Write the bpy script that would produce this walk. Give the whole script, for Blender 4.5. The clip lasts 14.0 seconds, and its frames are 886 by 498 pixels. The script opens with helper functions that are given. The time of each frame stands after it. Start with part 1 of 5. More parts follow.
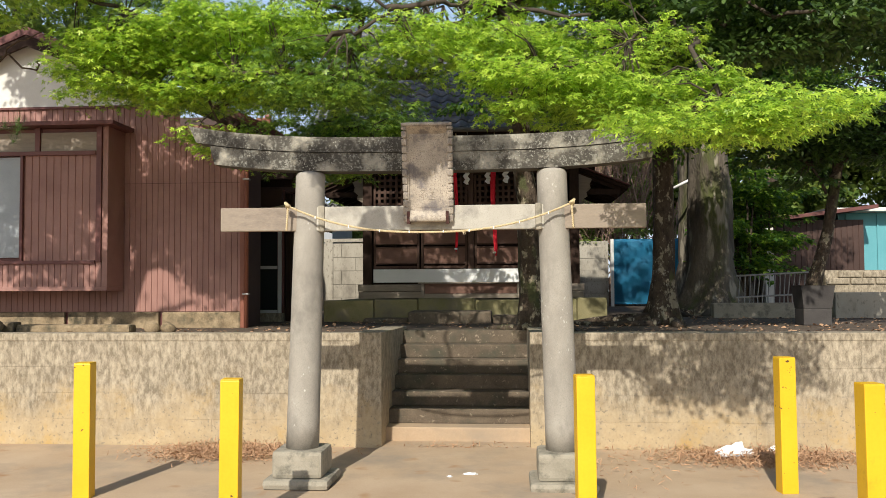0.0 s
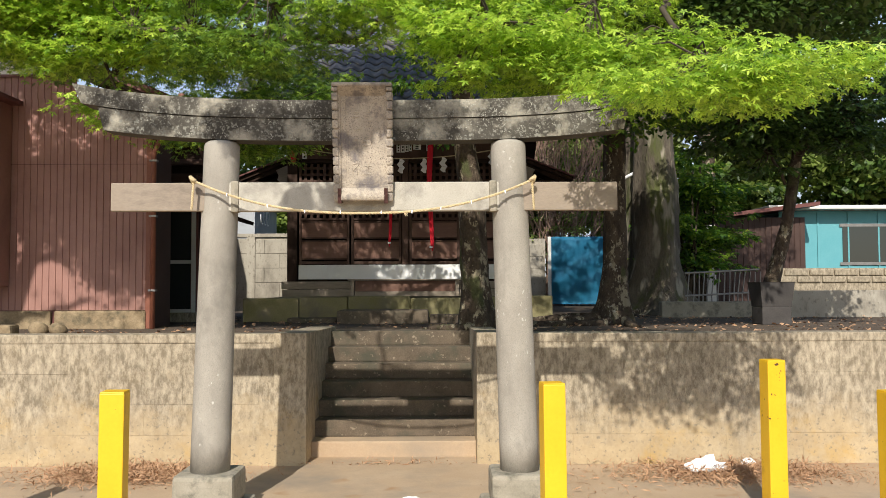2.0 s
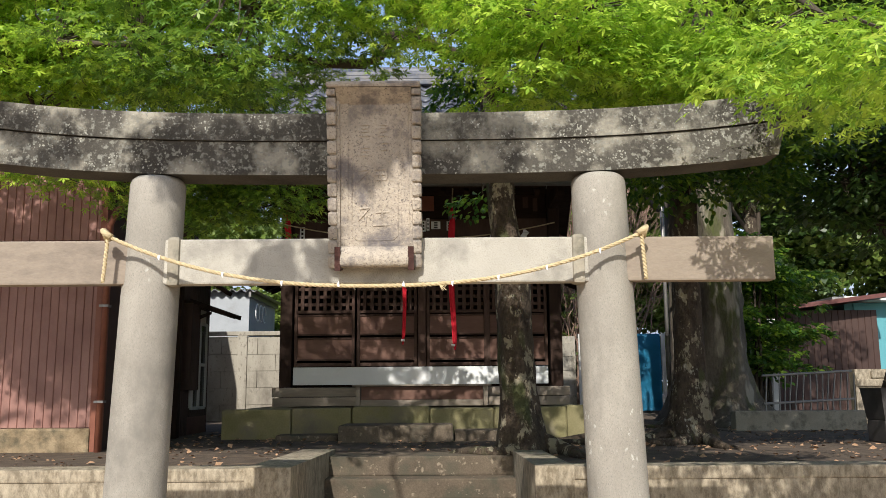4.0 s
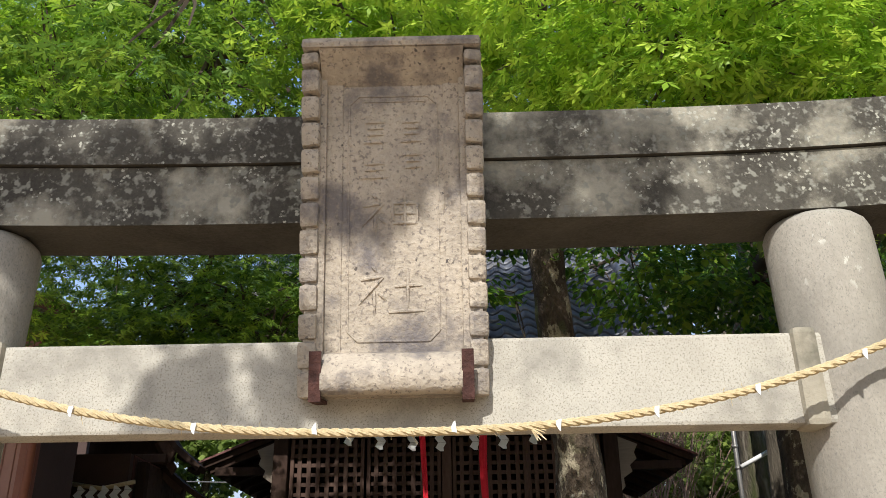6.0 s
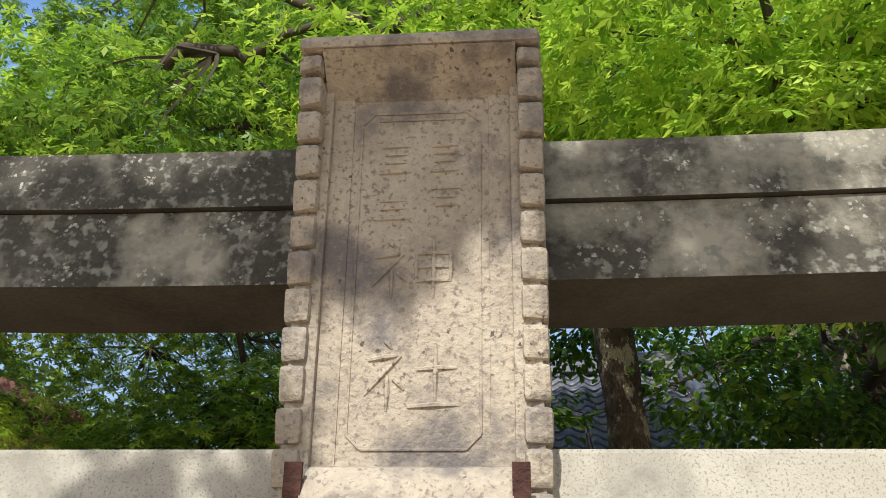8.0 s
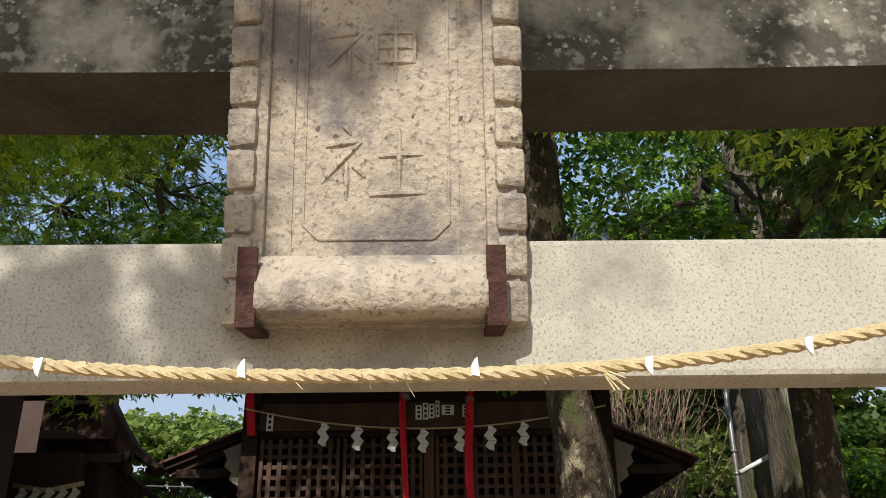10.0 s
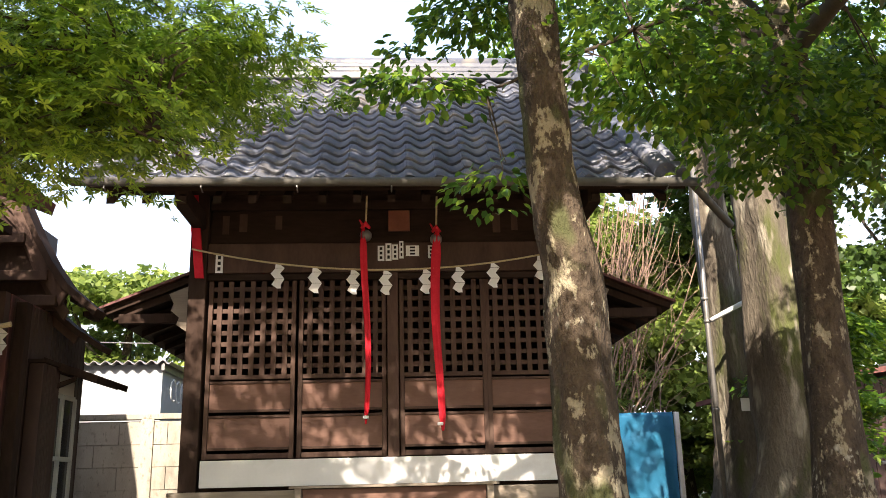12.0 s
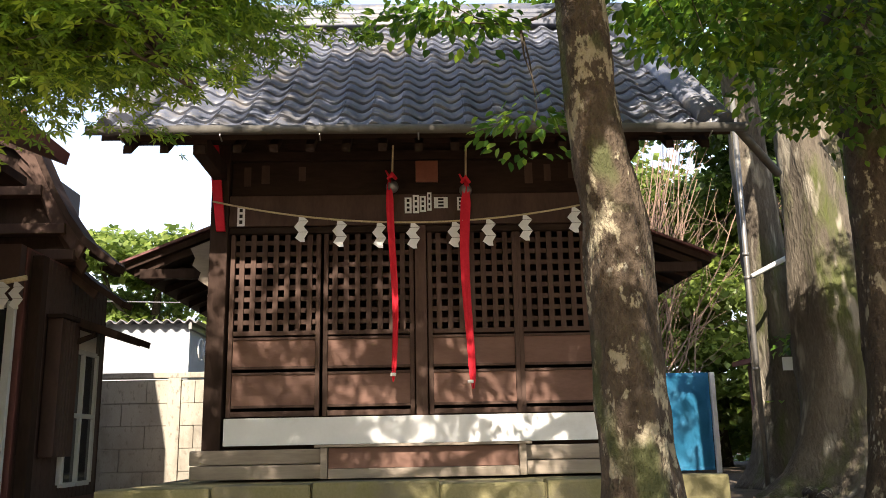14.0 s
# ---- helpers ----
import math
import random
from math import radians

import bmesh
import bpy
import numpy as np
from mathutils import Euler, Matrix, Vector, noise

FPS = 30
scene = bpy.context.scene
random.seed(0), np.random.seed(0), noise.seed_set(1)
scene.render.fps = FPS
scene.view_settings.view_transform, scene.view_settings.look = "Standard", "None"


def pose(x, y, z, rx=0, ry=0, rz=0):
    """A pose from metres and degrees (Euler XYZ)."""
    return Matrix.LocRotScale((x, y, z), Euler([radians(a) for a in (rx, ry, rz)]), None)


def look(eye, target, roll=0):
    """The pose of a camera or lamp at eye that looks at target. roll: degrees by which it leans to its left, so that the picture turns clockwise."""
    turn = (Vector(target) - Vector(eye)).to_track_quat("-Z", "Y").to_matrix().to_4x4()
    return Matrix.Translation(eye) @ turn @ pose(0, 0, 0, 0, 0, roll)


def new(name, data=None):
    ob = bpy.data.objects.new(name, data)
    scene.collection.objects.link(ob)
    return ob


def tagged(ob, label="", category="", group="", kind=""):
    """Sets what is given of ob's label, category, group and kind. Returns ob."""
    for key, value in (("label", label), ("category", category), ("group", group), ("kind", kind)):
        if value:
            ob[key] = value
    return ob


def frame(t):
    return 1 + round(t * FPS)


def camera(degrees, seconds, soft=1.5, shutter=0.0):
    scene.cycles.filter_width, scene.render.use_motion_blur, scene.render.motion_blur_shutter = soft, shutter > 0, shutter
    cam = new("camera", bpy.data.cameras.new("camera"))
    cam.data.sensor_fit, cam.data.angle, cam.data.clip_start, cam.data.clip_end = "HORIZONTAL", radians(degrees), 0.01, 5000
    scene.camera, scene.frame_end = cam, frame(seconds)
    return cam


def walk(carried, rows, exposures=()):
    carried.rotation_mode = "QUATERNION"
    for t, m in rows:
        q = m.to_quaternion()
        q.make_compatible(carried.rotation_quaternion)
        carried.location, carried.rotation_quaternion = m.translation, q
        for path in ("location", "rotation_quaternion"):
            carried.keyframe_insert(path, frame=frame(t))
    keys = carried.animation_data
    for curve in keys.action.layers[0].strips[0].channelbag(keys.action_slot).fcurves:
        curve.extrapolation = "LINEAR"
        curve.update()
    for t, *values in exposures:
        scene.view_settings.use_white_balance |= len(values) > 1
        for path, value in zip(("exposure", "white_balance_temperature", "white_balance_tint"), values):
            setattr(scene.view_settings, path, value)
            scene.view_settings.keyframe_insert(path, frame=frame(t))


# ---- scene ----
cam = camera(54.5, 14.0, soft=0.7)
PATH = [
    (0, (0.612, 0.098, 1.5), (0.455, 2.09, 1.585), -0.3),
    (0.5, (0.585, 0.13, 1.499), (0.444, 2.123, 1.586), -0.5),
    (1, (0.56, 0.248, 1.465), (0.445, 2.243, 1.551), -0.5),
    (1.5, (0.545, 0.613, 1.451), (0.487, 2.61, 1.535), -0.3),
    (2, (0.471, 1.082, 1.433), (0.482, 3.08, 1.522), -0.2),
    (2.5, (0.393, 1.583, 1.44), (0.406, 3.578, 1.586), -0.7),
    (3, (0.34, 2.11, 1.474), (0.351, 4.098, 1.693), -0.7),
    (3.2, (0.323, 2.31, 1.468), (0.341, 4.296, 1.708), -0.4),
    (5.5, (0.173, 4.461, 1.58), (0.129, 6.363, 2.197), -0.7),
    (6, (0.125, 4.86, 1.584), (0.097, 6.698, 2.372), -0.8),
    (6.5, (0.131, 5.152, 1.631), (0.042, 6.904, 2.592), 0.1),
    (7, (0.133, 5.338, 1.678), (0.003, 7.025, 2.744), 1.1),
    (9.3, (0.161, 5.404, 1.723), (-0.032, 7.176, 2.629), 1.6),
    (9.5, (0.104, 5.422, 1.706), (0.023, 7.22, 2.578), 0.4),
    (10, (0.074, 5.513, 1.644), (0.092, 7.344, 2.447), -0.7),
    (10.5, (0.063, 5.632, 1.614), (0.136, 7.498, 2.33), -1.3),
    (11, (0.092, 5.834, 1.597), (0.148, 7.716, 2.272), -0.9),
    (11.5, (0.077, 6.023, 1.584), (0.176, 7.938, 2.154), -1.3),
    (12, (0.009, 6.226, 1.566), (0.126, 8.153, 2.085), -1.4),
    (12.5, (-0.026, 6.35, 1.549), (0.046, 8.283, 2.054), -1.0),
    (13, (-0.016, 6.465, 1.558), (0.039, 8.408, 2.03), -0.9),
    (13.5, (0.008, 6.519, 1.555), (0.053, 8.467, 2.005), -1.0),
    (14, (0.018, 6.53, 1.555), (0.067, 8.481, 1.992), -1.1),
]
EXPOSURE = [(0, 0.14, 6550, 10), (3.2, 0.18, 6400, 11), (5.5, 0.15, 6150, 11), (6.5, 0.16, 6250, 9), (9.5, 0.06, 6400, 8), (10.6, -0.1, 6600, 10), (11.1, 0.1, 6600, 11), (11.5, 1.02, 6900, 11), (12.2, 1.55, 7250, 18), (13, 1.4, 7150, 17), (14, 1.36, 7050, 15)]
walk(cam, [(t, look(eye, target, roll)) for t, eye, target, roll in PATH], EXPOSURE)

# ---- light ----
SUN_EL, SUN_ROT = radians(37.7), radians(189.4)
world = bpy.data.worlds.new("sky")
scene.world = world
world.use_nodes = True
wn = world.node_tree.nodes
sky = wn.new("ShaderNodeTexSky")
sky.sky_type, sky.sun_disc, sky.sun_elevation, sky.sun_rotation = "NISHITA", False, SUN_EL, SUN_ROT
sky.air_density, sky.dust_density = 1.0, 1.2
world.node_tree.links.new(sky.outputs[0], wn["Background"].inputs[0])
wn["Background"].inputs[1].default_value = 0.125
sun = new("sun", bpy.data.lights.new("sun", "SUN"))
sun.data.energy, sun.data.angle, sun.data.color = 4.7, radians(0.55), (1.0, 0.95, 0.86)
sun.matrix_world = look((-1.65, -10, 7.75), (0, 0, 0))


# ---- materials ----
def mat(name, c1, c2, scale=6.0, rough=0.8, bump=0.15, fine=60.0, c3=None, s3=2.0, lo3=0.55, hi3=0.7, metal=0.0,
        stretch=(1, 1, 1), each=0.0, spec=0.3, world_space=True, bump_dist=0.01, c4=None, s4=25.0, lo4=0.62, hi4=0.68,
        spots=None, s5=40.0, r5=0.22, few=0.5, band=None, darker_below=False):
    """Two colours mixed by coarse and fine noise, a third in patches, a fourth in specks, round lichen spots, a weathered band above a height, with relief."""
    m = bpy.data.materials.new(name)
    m.use_nodes = True
    n, l = m.node_tree.nodes, m.node_tree.links
    b = n["Principled BSDF"]
    geo, mp = n.new("ShaderNodeNewGeometry"), n.new("ShaderNodeMapping")
    if world_space:
        l.new(geo.outputs["Position"], mp.inputs[0])
    else:
        tc = n.new("ShaderNodeTexCoord")
        l.new(tc.outputs["Object"], mp.inputs[0])
    mp.inputs["Scale"].default_value = stretch

    def tex(s, detail=5.0, r=0.6):
        t = n.new("ShaderNodeTexNoise")
        t.inputs["Scale"].default_value, t.inputs["Detail"].default_value, t.inputs["Roughness"].default_value = s, detail, r
        l.new(mp.outputs[0], t.inputs[0])
        return t.outputs[0]

    def ramp(src, a, z):
        r = n.new("ShaderNodeMapRange")
        r.inputs[1].default_value, r.inputs[2].default_value = a, z
        l.new(src, r.inputs[0])
        return r.outputs[0]

    def mix(fac, a, z):
        x = n.new("ShaderNodeMix")
        x.data_type = "RGBA"
        l.new(fac, x.inputs[0])
        for sock, v in ((x.inputs[6], a), (x.inputs[7], z)):
            if isinstance(v, tuple):
                sock.default_value = (*v, 1)
            else:
                l.new(v, sock)
        return x.outputs[2]

    def fade_below(fac):
        """Fades pale growth out on downward faces, so undersides are darkened in the colour."""
        if not darker_below:
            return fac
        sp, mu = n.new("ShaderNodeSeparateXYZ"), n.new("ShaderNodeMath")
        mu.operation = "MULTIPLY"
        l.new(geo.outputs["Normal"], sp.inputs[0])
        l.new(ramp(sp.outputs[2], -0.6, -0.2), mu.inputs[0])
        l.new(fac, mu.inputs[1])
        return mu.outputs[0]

    f = tex(fine, 3.0)
    add = n.new("ShaderNodeMath")
    add.operation = "MULTIPLY_ADD"
    l.new(f, add.inputs[0])
    add.inputs[1].default_value = 0.45
    l.new(tex(scale), add.inputs[2])
    col = mix(ramp(add.outputs[0], 0.5, 0.95), c1, c2)
    if c3:
        col = mix(fade_below(ramp(tex(s3, 7.0, 0.65), lo3, hi3)), col, c3)
    if c4:
        col = mix(fade_below(ramp(tex(s4, 2.0), lo4, hi4)), col, c4)
    if band:
        dirt, streak, z0, z1 = band
        sep, mp2 = n.new("ShaderNodeSeparateXYZ"), n.new("ShaderNodeMapping")
        l.new(geo.outputs["Position"], sep.inputs[0])
        l.new(geo.outputs["Position"], mp2.inputs[0])
        mp2.inputs["Scale"].default_value = (1, 1, 0.45)
        st = n.new("ShaderNodeTexNoise")
        st.inputs["Scale"].default_value, st.inputs["Detail"].default_value, st.inputs["Roughness"].default_value = 24.0, 9.0, 0.74
        l.new(mp2.outputs[0], st.inputs[0])
        up = n.new("ShaderNodeMath")
        up.operation = "MULTIPLY_ADD"
        l.new(tex(2.6, 8.0, 0.68), up.inputs[0])
        up.inputs[1].default_value = 1.5
        l.new(sep.outputs[2], up.inputs[2])
        m1 = n.new("ShaderNodeMath")
        m1.operation = "MULTIPLY"
        l.new(ramp(up.outputs[0], z0 + 0.75, z1 + 0.75), m1.inputs[0])
        m1.inputs[1].default_value = 0.9
        col = mix(m1.outputs[0], col, mix(ramp(st.outputs[0], 0.40, 0.62), dirt, streak))
    if spots:
        vo = n.new("ShaderNodeTexVoronoi")
        vo.inputs["Scale"].default_value = s5
        l.new(mp.outputs[0], vo.inputs[0])
        mm = n.new("ShaderNodeMath")
        mm.operation = "MULTIPLY"
        wob = n.new("ShaderNodeMath")
        wob.operation = "MULTIPLY_ADD"
        l.new(tex(s5 * 1.6, 4.0, 0.7), wob.inputs[0])
        wob.inputs[1].default_value = 1.7
        l.new(vo.outputs["Distance"], wob.inputs[2])
        l.new(ramp(wob.outputs[0], r5 + 0.85, r5 * 0.6 + 0.85), mm.inputs[0])
        l.new(ramp(tex(s5 * 0.13, 4.0, 0.7), few, few + 0.06), mm.inputs[1])
        col = mix(fade_below(mm.outputs[0]), col, spots)
    if each:
        oi, hsv, mr = n.new("ShaderNodeObjectInfo"), n.new("ShaderNodeHueSaturation"), n.new("ShaderNodeMapRange")
        l.new(oi.outputs["Random"], mr.inputs[0])
        mr.inputs[3].default_value, mr.inputs[4].default_value = 1 - each, 1 + each
        l.new(mr.outputs[0], hsv.inputs["Value"])
        l.new(col, hsv.inputs["Color"])
        col = hsv.outputs[0]
    l.new(col, b.inputs["Base Color"])
    b.inputs["Roughness"].default_value, b.inputs["Metallic"].default_value = rough, metal
    b.inputs["Specular IOR Level"].default_value = spec
    if bump:
        bp = n.new("ShaderNodeBump")
        bp.inputs["Strength"].default_value, bp.inputs["Distance"].default_value = bump, bump_dist
        l.new(add.outputs[0], bp.inputs["Height"])
        l.new(bp.outputs[0], b.inputs["Normal"])
    return m


def leaf_mat(name, c1, c2, c3, trans=0.45, rough=0.45):
    """Leaves: colour varies leaf by leaf, and light passes through."""
    m = bpy.data.materials.new(name)
    m.use_nodes = True
    n, l = m.node_tree.nodes, m.node_tree.links
    b, out = n["Principled BSDF"], n["Material Output"]
    geo, ramp = n.new("ShaderNodeNewGeometry"), n.new("ShaderNodeValToRGB")
    l.new(geo.outputs["Random Per Island"], ramp.inputs[0])
    ramp.color_ramp.elements[0].color, ramp.color_ramp.elements[1].color = (*c1, 1), (*c3, 1)
    mid = ramp.color_ramp.elements.new(0.5)
    mid.color = (*c2, 1)
    l.new(ramp.outputs[0], b.inputs["Base Color"])
    b.inputs["Roughness"].default_value = rough
    tr, mx = n.new("ShaderNodeBsdfTranslucent"), n.new("ShaderNodeMixShader")
    hsv = n.new("ShaderNodeHueSaturation")
    hsv.inputs["Saturation"].default_value, hsv.inputs["Value"].default_value = 1.0, 1.6
    l.new(ramp.outputs[0], hsv.inputs["Color"])
    l.new(hsv.outputs[0], tr.inputs[0])
    mx.inputs[0].default_value = trans
    l.new(b.outputs[0], mx.inputs[1])
    l.new(tr.outputs[0], mx.inputs[2])
    l.new(mx.outputs[0], out.inputs[0])
    return m


GRANITE = mat("granite", (0.40, 0.37, 0.31), (0.50, 0.47, 0.40), 5, 0.85, 0.25, 140, c3=(0.23, 0.215, 0.185), s3=4.5, lo3=0.50, hi3=0.72,
              c4=(0.25, 0.23, 0.185), s4=260, lo4=0.53, hi4=0.68)
PILLAR = mat("grey_weathered_granite", (0.275, 0.25, 0.21), (0.385, 0.355, 0.30), 5, 0.88, 0.3, 160, c3=(0.185, 0.17, 0.145), s3=3.0, lo3=0.50, hi3=0.70,
             stretch=(1, 1, 0.6), c4=(0.22, 0.205, 0.175), s4=300, lo4=0.54, hi4=0.70, spots=(0.54, 0.52, 0.46), s5=36, r5=0.24, few=0.57)
# Lichen fades out on downward faces; underside darkening is put into the colour.
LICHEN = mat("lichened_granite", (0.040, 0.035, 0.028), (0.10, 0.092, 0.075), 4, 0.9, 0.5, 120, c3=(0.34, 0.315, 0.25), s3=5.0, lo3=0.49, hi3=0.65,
             c4=(0.22, 0.215, 0.18), s4=48, lo4=0.54, hi4=0.66, spots=(0.38, 0.37, 0.31), s5=78, r5=0.28, few=0.50, darker_below=True)
PLAQUE = mat("carved_tuff", (0.31, 0.268, 0.215), (0.52, 0.445, 0.35), 5, 0.92, 1.0, 90, c3=(0.175, 0.155, 0.147), s3=6.5, lo3=0.50, hi3=0.62,
             c4=(0.24, 0.205, 0.17), s4=120, lo4=0.55, hi4=0.66, spots=(0.11, 0.095, 0.085), s5=60, r5=0.11, few=0.53)
CONCRETE = mat("stained_concrete_block", (0.37, 0.28, 0.165), (0.49, 0.385, 0.24), 3, 0.92, 0.4, 40, c3=(0.47, 0.30, 0.09), s3=2.0, lo3=0.53, hi3=0.72,
               each=0.03, c4=(0.25, 0.205, 0.14), s4=30, lo4=0.58, hi4=0.70, band=((0.165, 0.138, 0.10), (0.43, 0.37, 0.275), 0.10, 0.62))
CONCRETE_PALE = mat("pale_concrete", (0.31, 0.28, 0.225), (0.42, 0.385, 0.315), 3, 0.9, 0.35, 80, c3=(0.17, 0.15, 0.12), s3=2.2, lo3=0.50, hi3=0.70, stretch=(1, 1, 0.5), c4=(0.23, 0.205, 0.165), s4=22, lo4=0.57, hi4=0.70)
BASE_STONE = mat("weathered_base_stone", (0.25, 0.225, 0.17), (0.36, 0.325, 0.255), 6, 0.92, 0.4, 90, c3=(0.14, 0.13, 0.10), s3=7, lo3=0.5, hi3=0.66)
# White shed paint, greyed in its colour to stand for shade.
SHED_PAINT = mat("shaded_white_paint", (0.36, 0.38, 0.40), (0.43, 0.45, 0.46), 3, 0.8, 0.1, 60, c3=(0.28, 0.28, 0.27), s3=1.8, lo3=0.55, hi3=0.75)
END_STONE = mat("brown_weathered_granite", (0.24, 0.195, 0.15), (0.33, 0.275, 0.215), 5, 0.9, 0.3, 120, c3=(0.16, 0.13, 0.105), s3=5, lo3=0.5, hi3=0.66, stretch=(0.4, 1, 1))
DULL_GUTTER = mat("dull_weathered_gutter", (0.085, 0.08, 0.068), (0.13, 0.12, 0.10), 8, 0.7, 0.1, 60)
# Mossy step concrete, its colour darkened further to hold shade.
STEP = mat("mossy_darkened_step_concrete", (0.085, 0.066, 0.047), (0.165, 0.128, 0.09), 5, 0.95, 0.4, 80, c3=(0.075, 0.07, 0.05), s3=3, lo3=0.50, hi3=0.66, each=0.08,
           c4=(0.26, 0.21, 0.15), s4=22, lo4=0.62, hi4=0.72)
MOSS = mat("mossy_stone", (0.17, 0.155, 0.07), (0.27, 0.235, 0.125), 4, 0.95, 0.4, 60, c3=(0.16, 0.14, 0.10), s3=2, lo3=0.5, hi3=0.65, each=0.1)
GROUND = mat("dusty_concrete_ground", (0.385, 0.275, 0.175), (0.47, 0.355, 0.24), 1.4, 0.95, 0.35, 70, c3=(0.29, 0.235, 0.175), s3=0.9, lo3=0.5, hi3=0.68,
             c4=(0.34, 0.20, 0.10), s4=3.0, lo4=0.63, hi4=0.75)
SOIL = mat("dark_soil", (0.075, 0.055, 0.04), (0.14, 0.105, 0.075), 6, 0.98, 0.6, 50, c3=(0.20, 0.14, 0.09), s3=3, lo3=0.56, hi3=0.7, bump_dist=0.03)
YELLOW = mat("yellow_paint", (0.70, 0.40, 0.012), (0.78, 0.47, 0.018), 3, 0.45, 0.08, 60, c3=(0.55, 0.31, 0.02), s3=4, lo3=0.62, hi3=0.74,
             c4=(0.09, 0.045, 0.02), s4=22, lo4=0.71, hi4=0.74, each=0.04, spec=0.4)
SIDING = mat("redbrown_sheet_siding", (0.29, 0.15, 0.122), (0.36, 0.195, 0.16), 2, 0.55, 0.1, 60, c3=(0.23, 0.115, 0.093), s3=1.2, lo3=0.5, hi3=0.7)
TRIM = mat("dark_red_trim", (0.12, 0.045, 0.04), (0.17, 0.07, 0.06), 4, 0.5, 0.1, 60)
PLASTER = mat("white_plaster", (0.66, 0.64, 0.58), (0.76, 0.74, 0.68), 3, 0.9, 0.15, 60, c3=(0.5, 0.47, 0.42), s3=1.6, lo3=0.58, hi3=0.75)
WOOD = mat("weathered_dark_timber", (0.024, 0.015, 0.011), (0.054, 0.033, 0.025), 5, 0.85, 0.3, 50, stretch=(1, 1, 0.25), each=0.12, spec=0.12)
WOOD_H = mat("weathered_dark_beam", (0.022, 0.014, 0.010), (0.050, 0.031, 0.023), 5, 0.85, 0.3, 50, stretch=(0.2, 1, 1), each=0.12, spec=0.12)
FOUNDATION = mat("ochre_foundation_stone", (0.20, 0.145, 0.085), (0.36, 0.275, 0.17), 7, 0.95, 0.6, 60, c3=(0.10, 0.085, 0.055), s3=5, lo3=0.50, hi3=0.66, bump_dist=0.02)
DOOR_WOOD = mat("brown_door_timber", (0.062, 0.036, 0.027), (0.105, 0.064, 0.048), 5, 0.8, 0.3, 50, stretch=(1, 1, 0.3), each=0.1, c3=(0.14, 0.095, 0.072), s3=3, lo3=0.60, hi3=0.8, spec=0.2)
PINE_BARK = mat("brown_pine_bark", (0.07, 0.05, 0.035), (0.16, 0.11, 0.075), 12, 0.95, 1.0, 50, bump_dist=0.04)
PANEL = mat("redbrown_door_panel", (0.135, 0.07, 0.05), (0.20, 0.11, 0.08), 4, 0.7, 0.2, 50, stretch=(0.3, 1, 1), each=0.08)
WOOD_OLD = mat("grey_weathered_timber", (0.22, 0.18, 0.14), (0.34, 0.285, 0.225), 5, 0.9, 0.3, 60, stretch=(0.15, 1, 1), each=0.1)
WHITE_BOARD = mat("white_painted_board", (0.72, 0.72, 0.70), (0.78, 0.78, 0.76), 3, 0.6, 0.05, 40, c3=(0.6, 0.58, 0.54), s3=2, lo3=0.62, hi3=0.8)
TILE = mat("blue_grey_roof_tile", (0.072, 0.080, 0.108), (0.125, 0.135, 0.165), 9, 0.45, 0.15, 80, c3=(0.22, 0.195, 0.165), s3=3.0, lo3=0.52, hi3=0.70, each=0.22, spec=0.4,
           c4=(0.16, 0.15, 0.12), s4=26, lo4=0.60, hi4=0.70)
BARK = mat("grey_brown_bark", (0.036, 0.026, 0.018), (0.105, 0.078, 0.054), 12, 0.95, 1.0, 60, stretch=(1, 1, 0.6), c3=(0.30, 0.26, 0.18), s3=9, lo3=0.545, hi3=0.585,
           bump_dist=0.05, c4=(0.075, 0.08, 0.034), s4=4, lo4=0.58, hi4=0.68, spots=(0.36, 0.34, 0.27), s5=24, r5=0.30, few=0.58)
BARK_PALE = mat("pale_mossy_bark", (0.063, 0.050, 0.038), (0.16, 0.135, 0.10), 5, 0.95, 0.9, 45, stretch=(1, 1, 0.28), c3=(0.085, 0.095, 0.032), s3=2.2, lo3=0.53, hi3=0.66, bump_dist=0.05, c4=(0.31, 0.275, 0.21), s4=6, lo4=0.57, hi4=0.67)
BRANCH = mat("dark_branch_bark", (0.05, 0.04, 0.03), (0.09, 0.07, 0.05), 9, 0.95, 0.4, 50)
BLUE = mat("blue_tarpaulin", (0.022, 0.20, 0.36), (0.035, 0.26, 0.44), 3, 0.55, 0.3, 30, bump_dist=0.02)
TEAL = mat("teal_sheet_wall", (0.10, 0.33, 0.37), (0.14, 0.38, 0.42), 2, 0.6, 0.1, 40)
RED = mat("red_cloth", (0.62, 0.012, 0.03), (0.72, 0.03, 0.05), 20, 0.8, 0.2, 90)
PAPER = mat("white_paper", (0.78, 0.78, 0.76), (0.84, 0.84, 0.82), 8, 0.8, 0.05, 60)
ROPE = mat("straw_rope", (0.46, 0.36, 0.20), (0.66, 0.54, 0.33), 60, 0.9, 0.4, 300)
RUST = mat("rusty_iron", (0.042, 0.020, 0.017), (0.105, 0.048, 0.038), 40, 0.85, 0.7, 150, metal=0.2)
ALU = mat("pale_aluminium", (0.50, 0.50, 0.48), (0.60, 0.60, 0.58), 6, 0.4, 0.05, 60)
METAL = mat("dull_grey_metal", (0.22, 0.21, 0.20), (0.32, 0.31, 0.29), 8, 0.45, 0.1, 60, metal=0.6)
PIPE = mat("redbrown_pipe", (0.20, 0.07, 0.045), (0.26, 0.10, 0.06), 6, 0.5, 0.1, 60)
DARK = mat("dark_interior", (0.012, 0.010, 0.009), (0.02, 0.017, 0.015), 4, 0.9, 0.0)
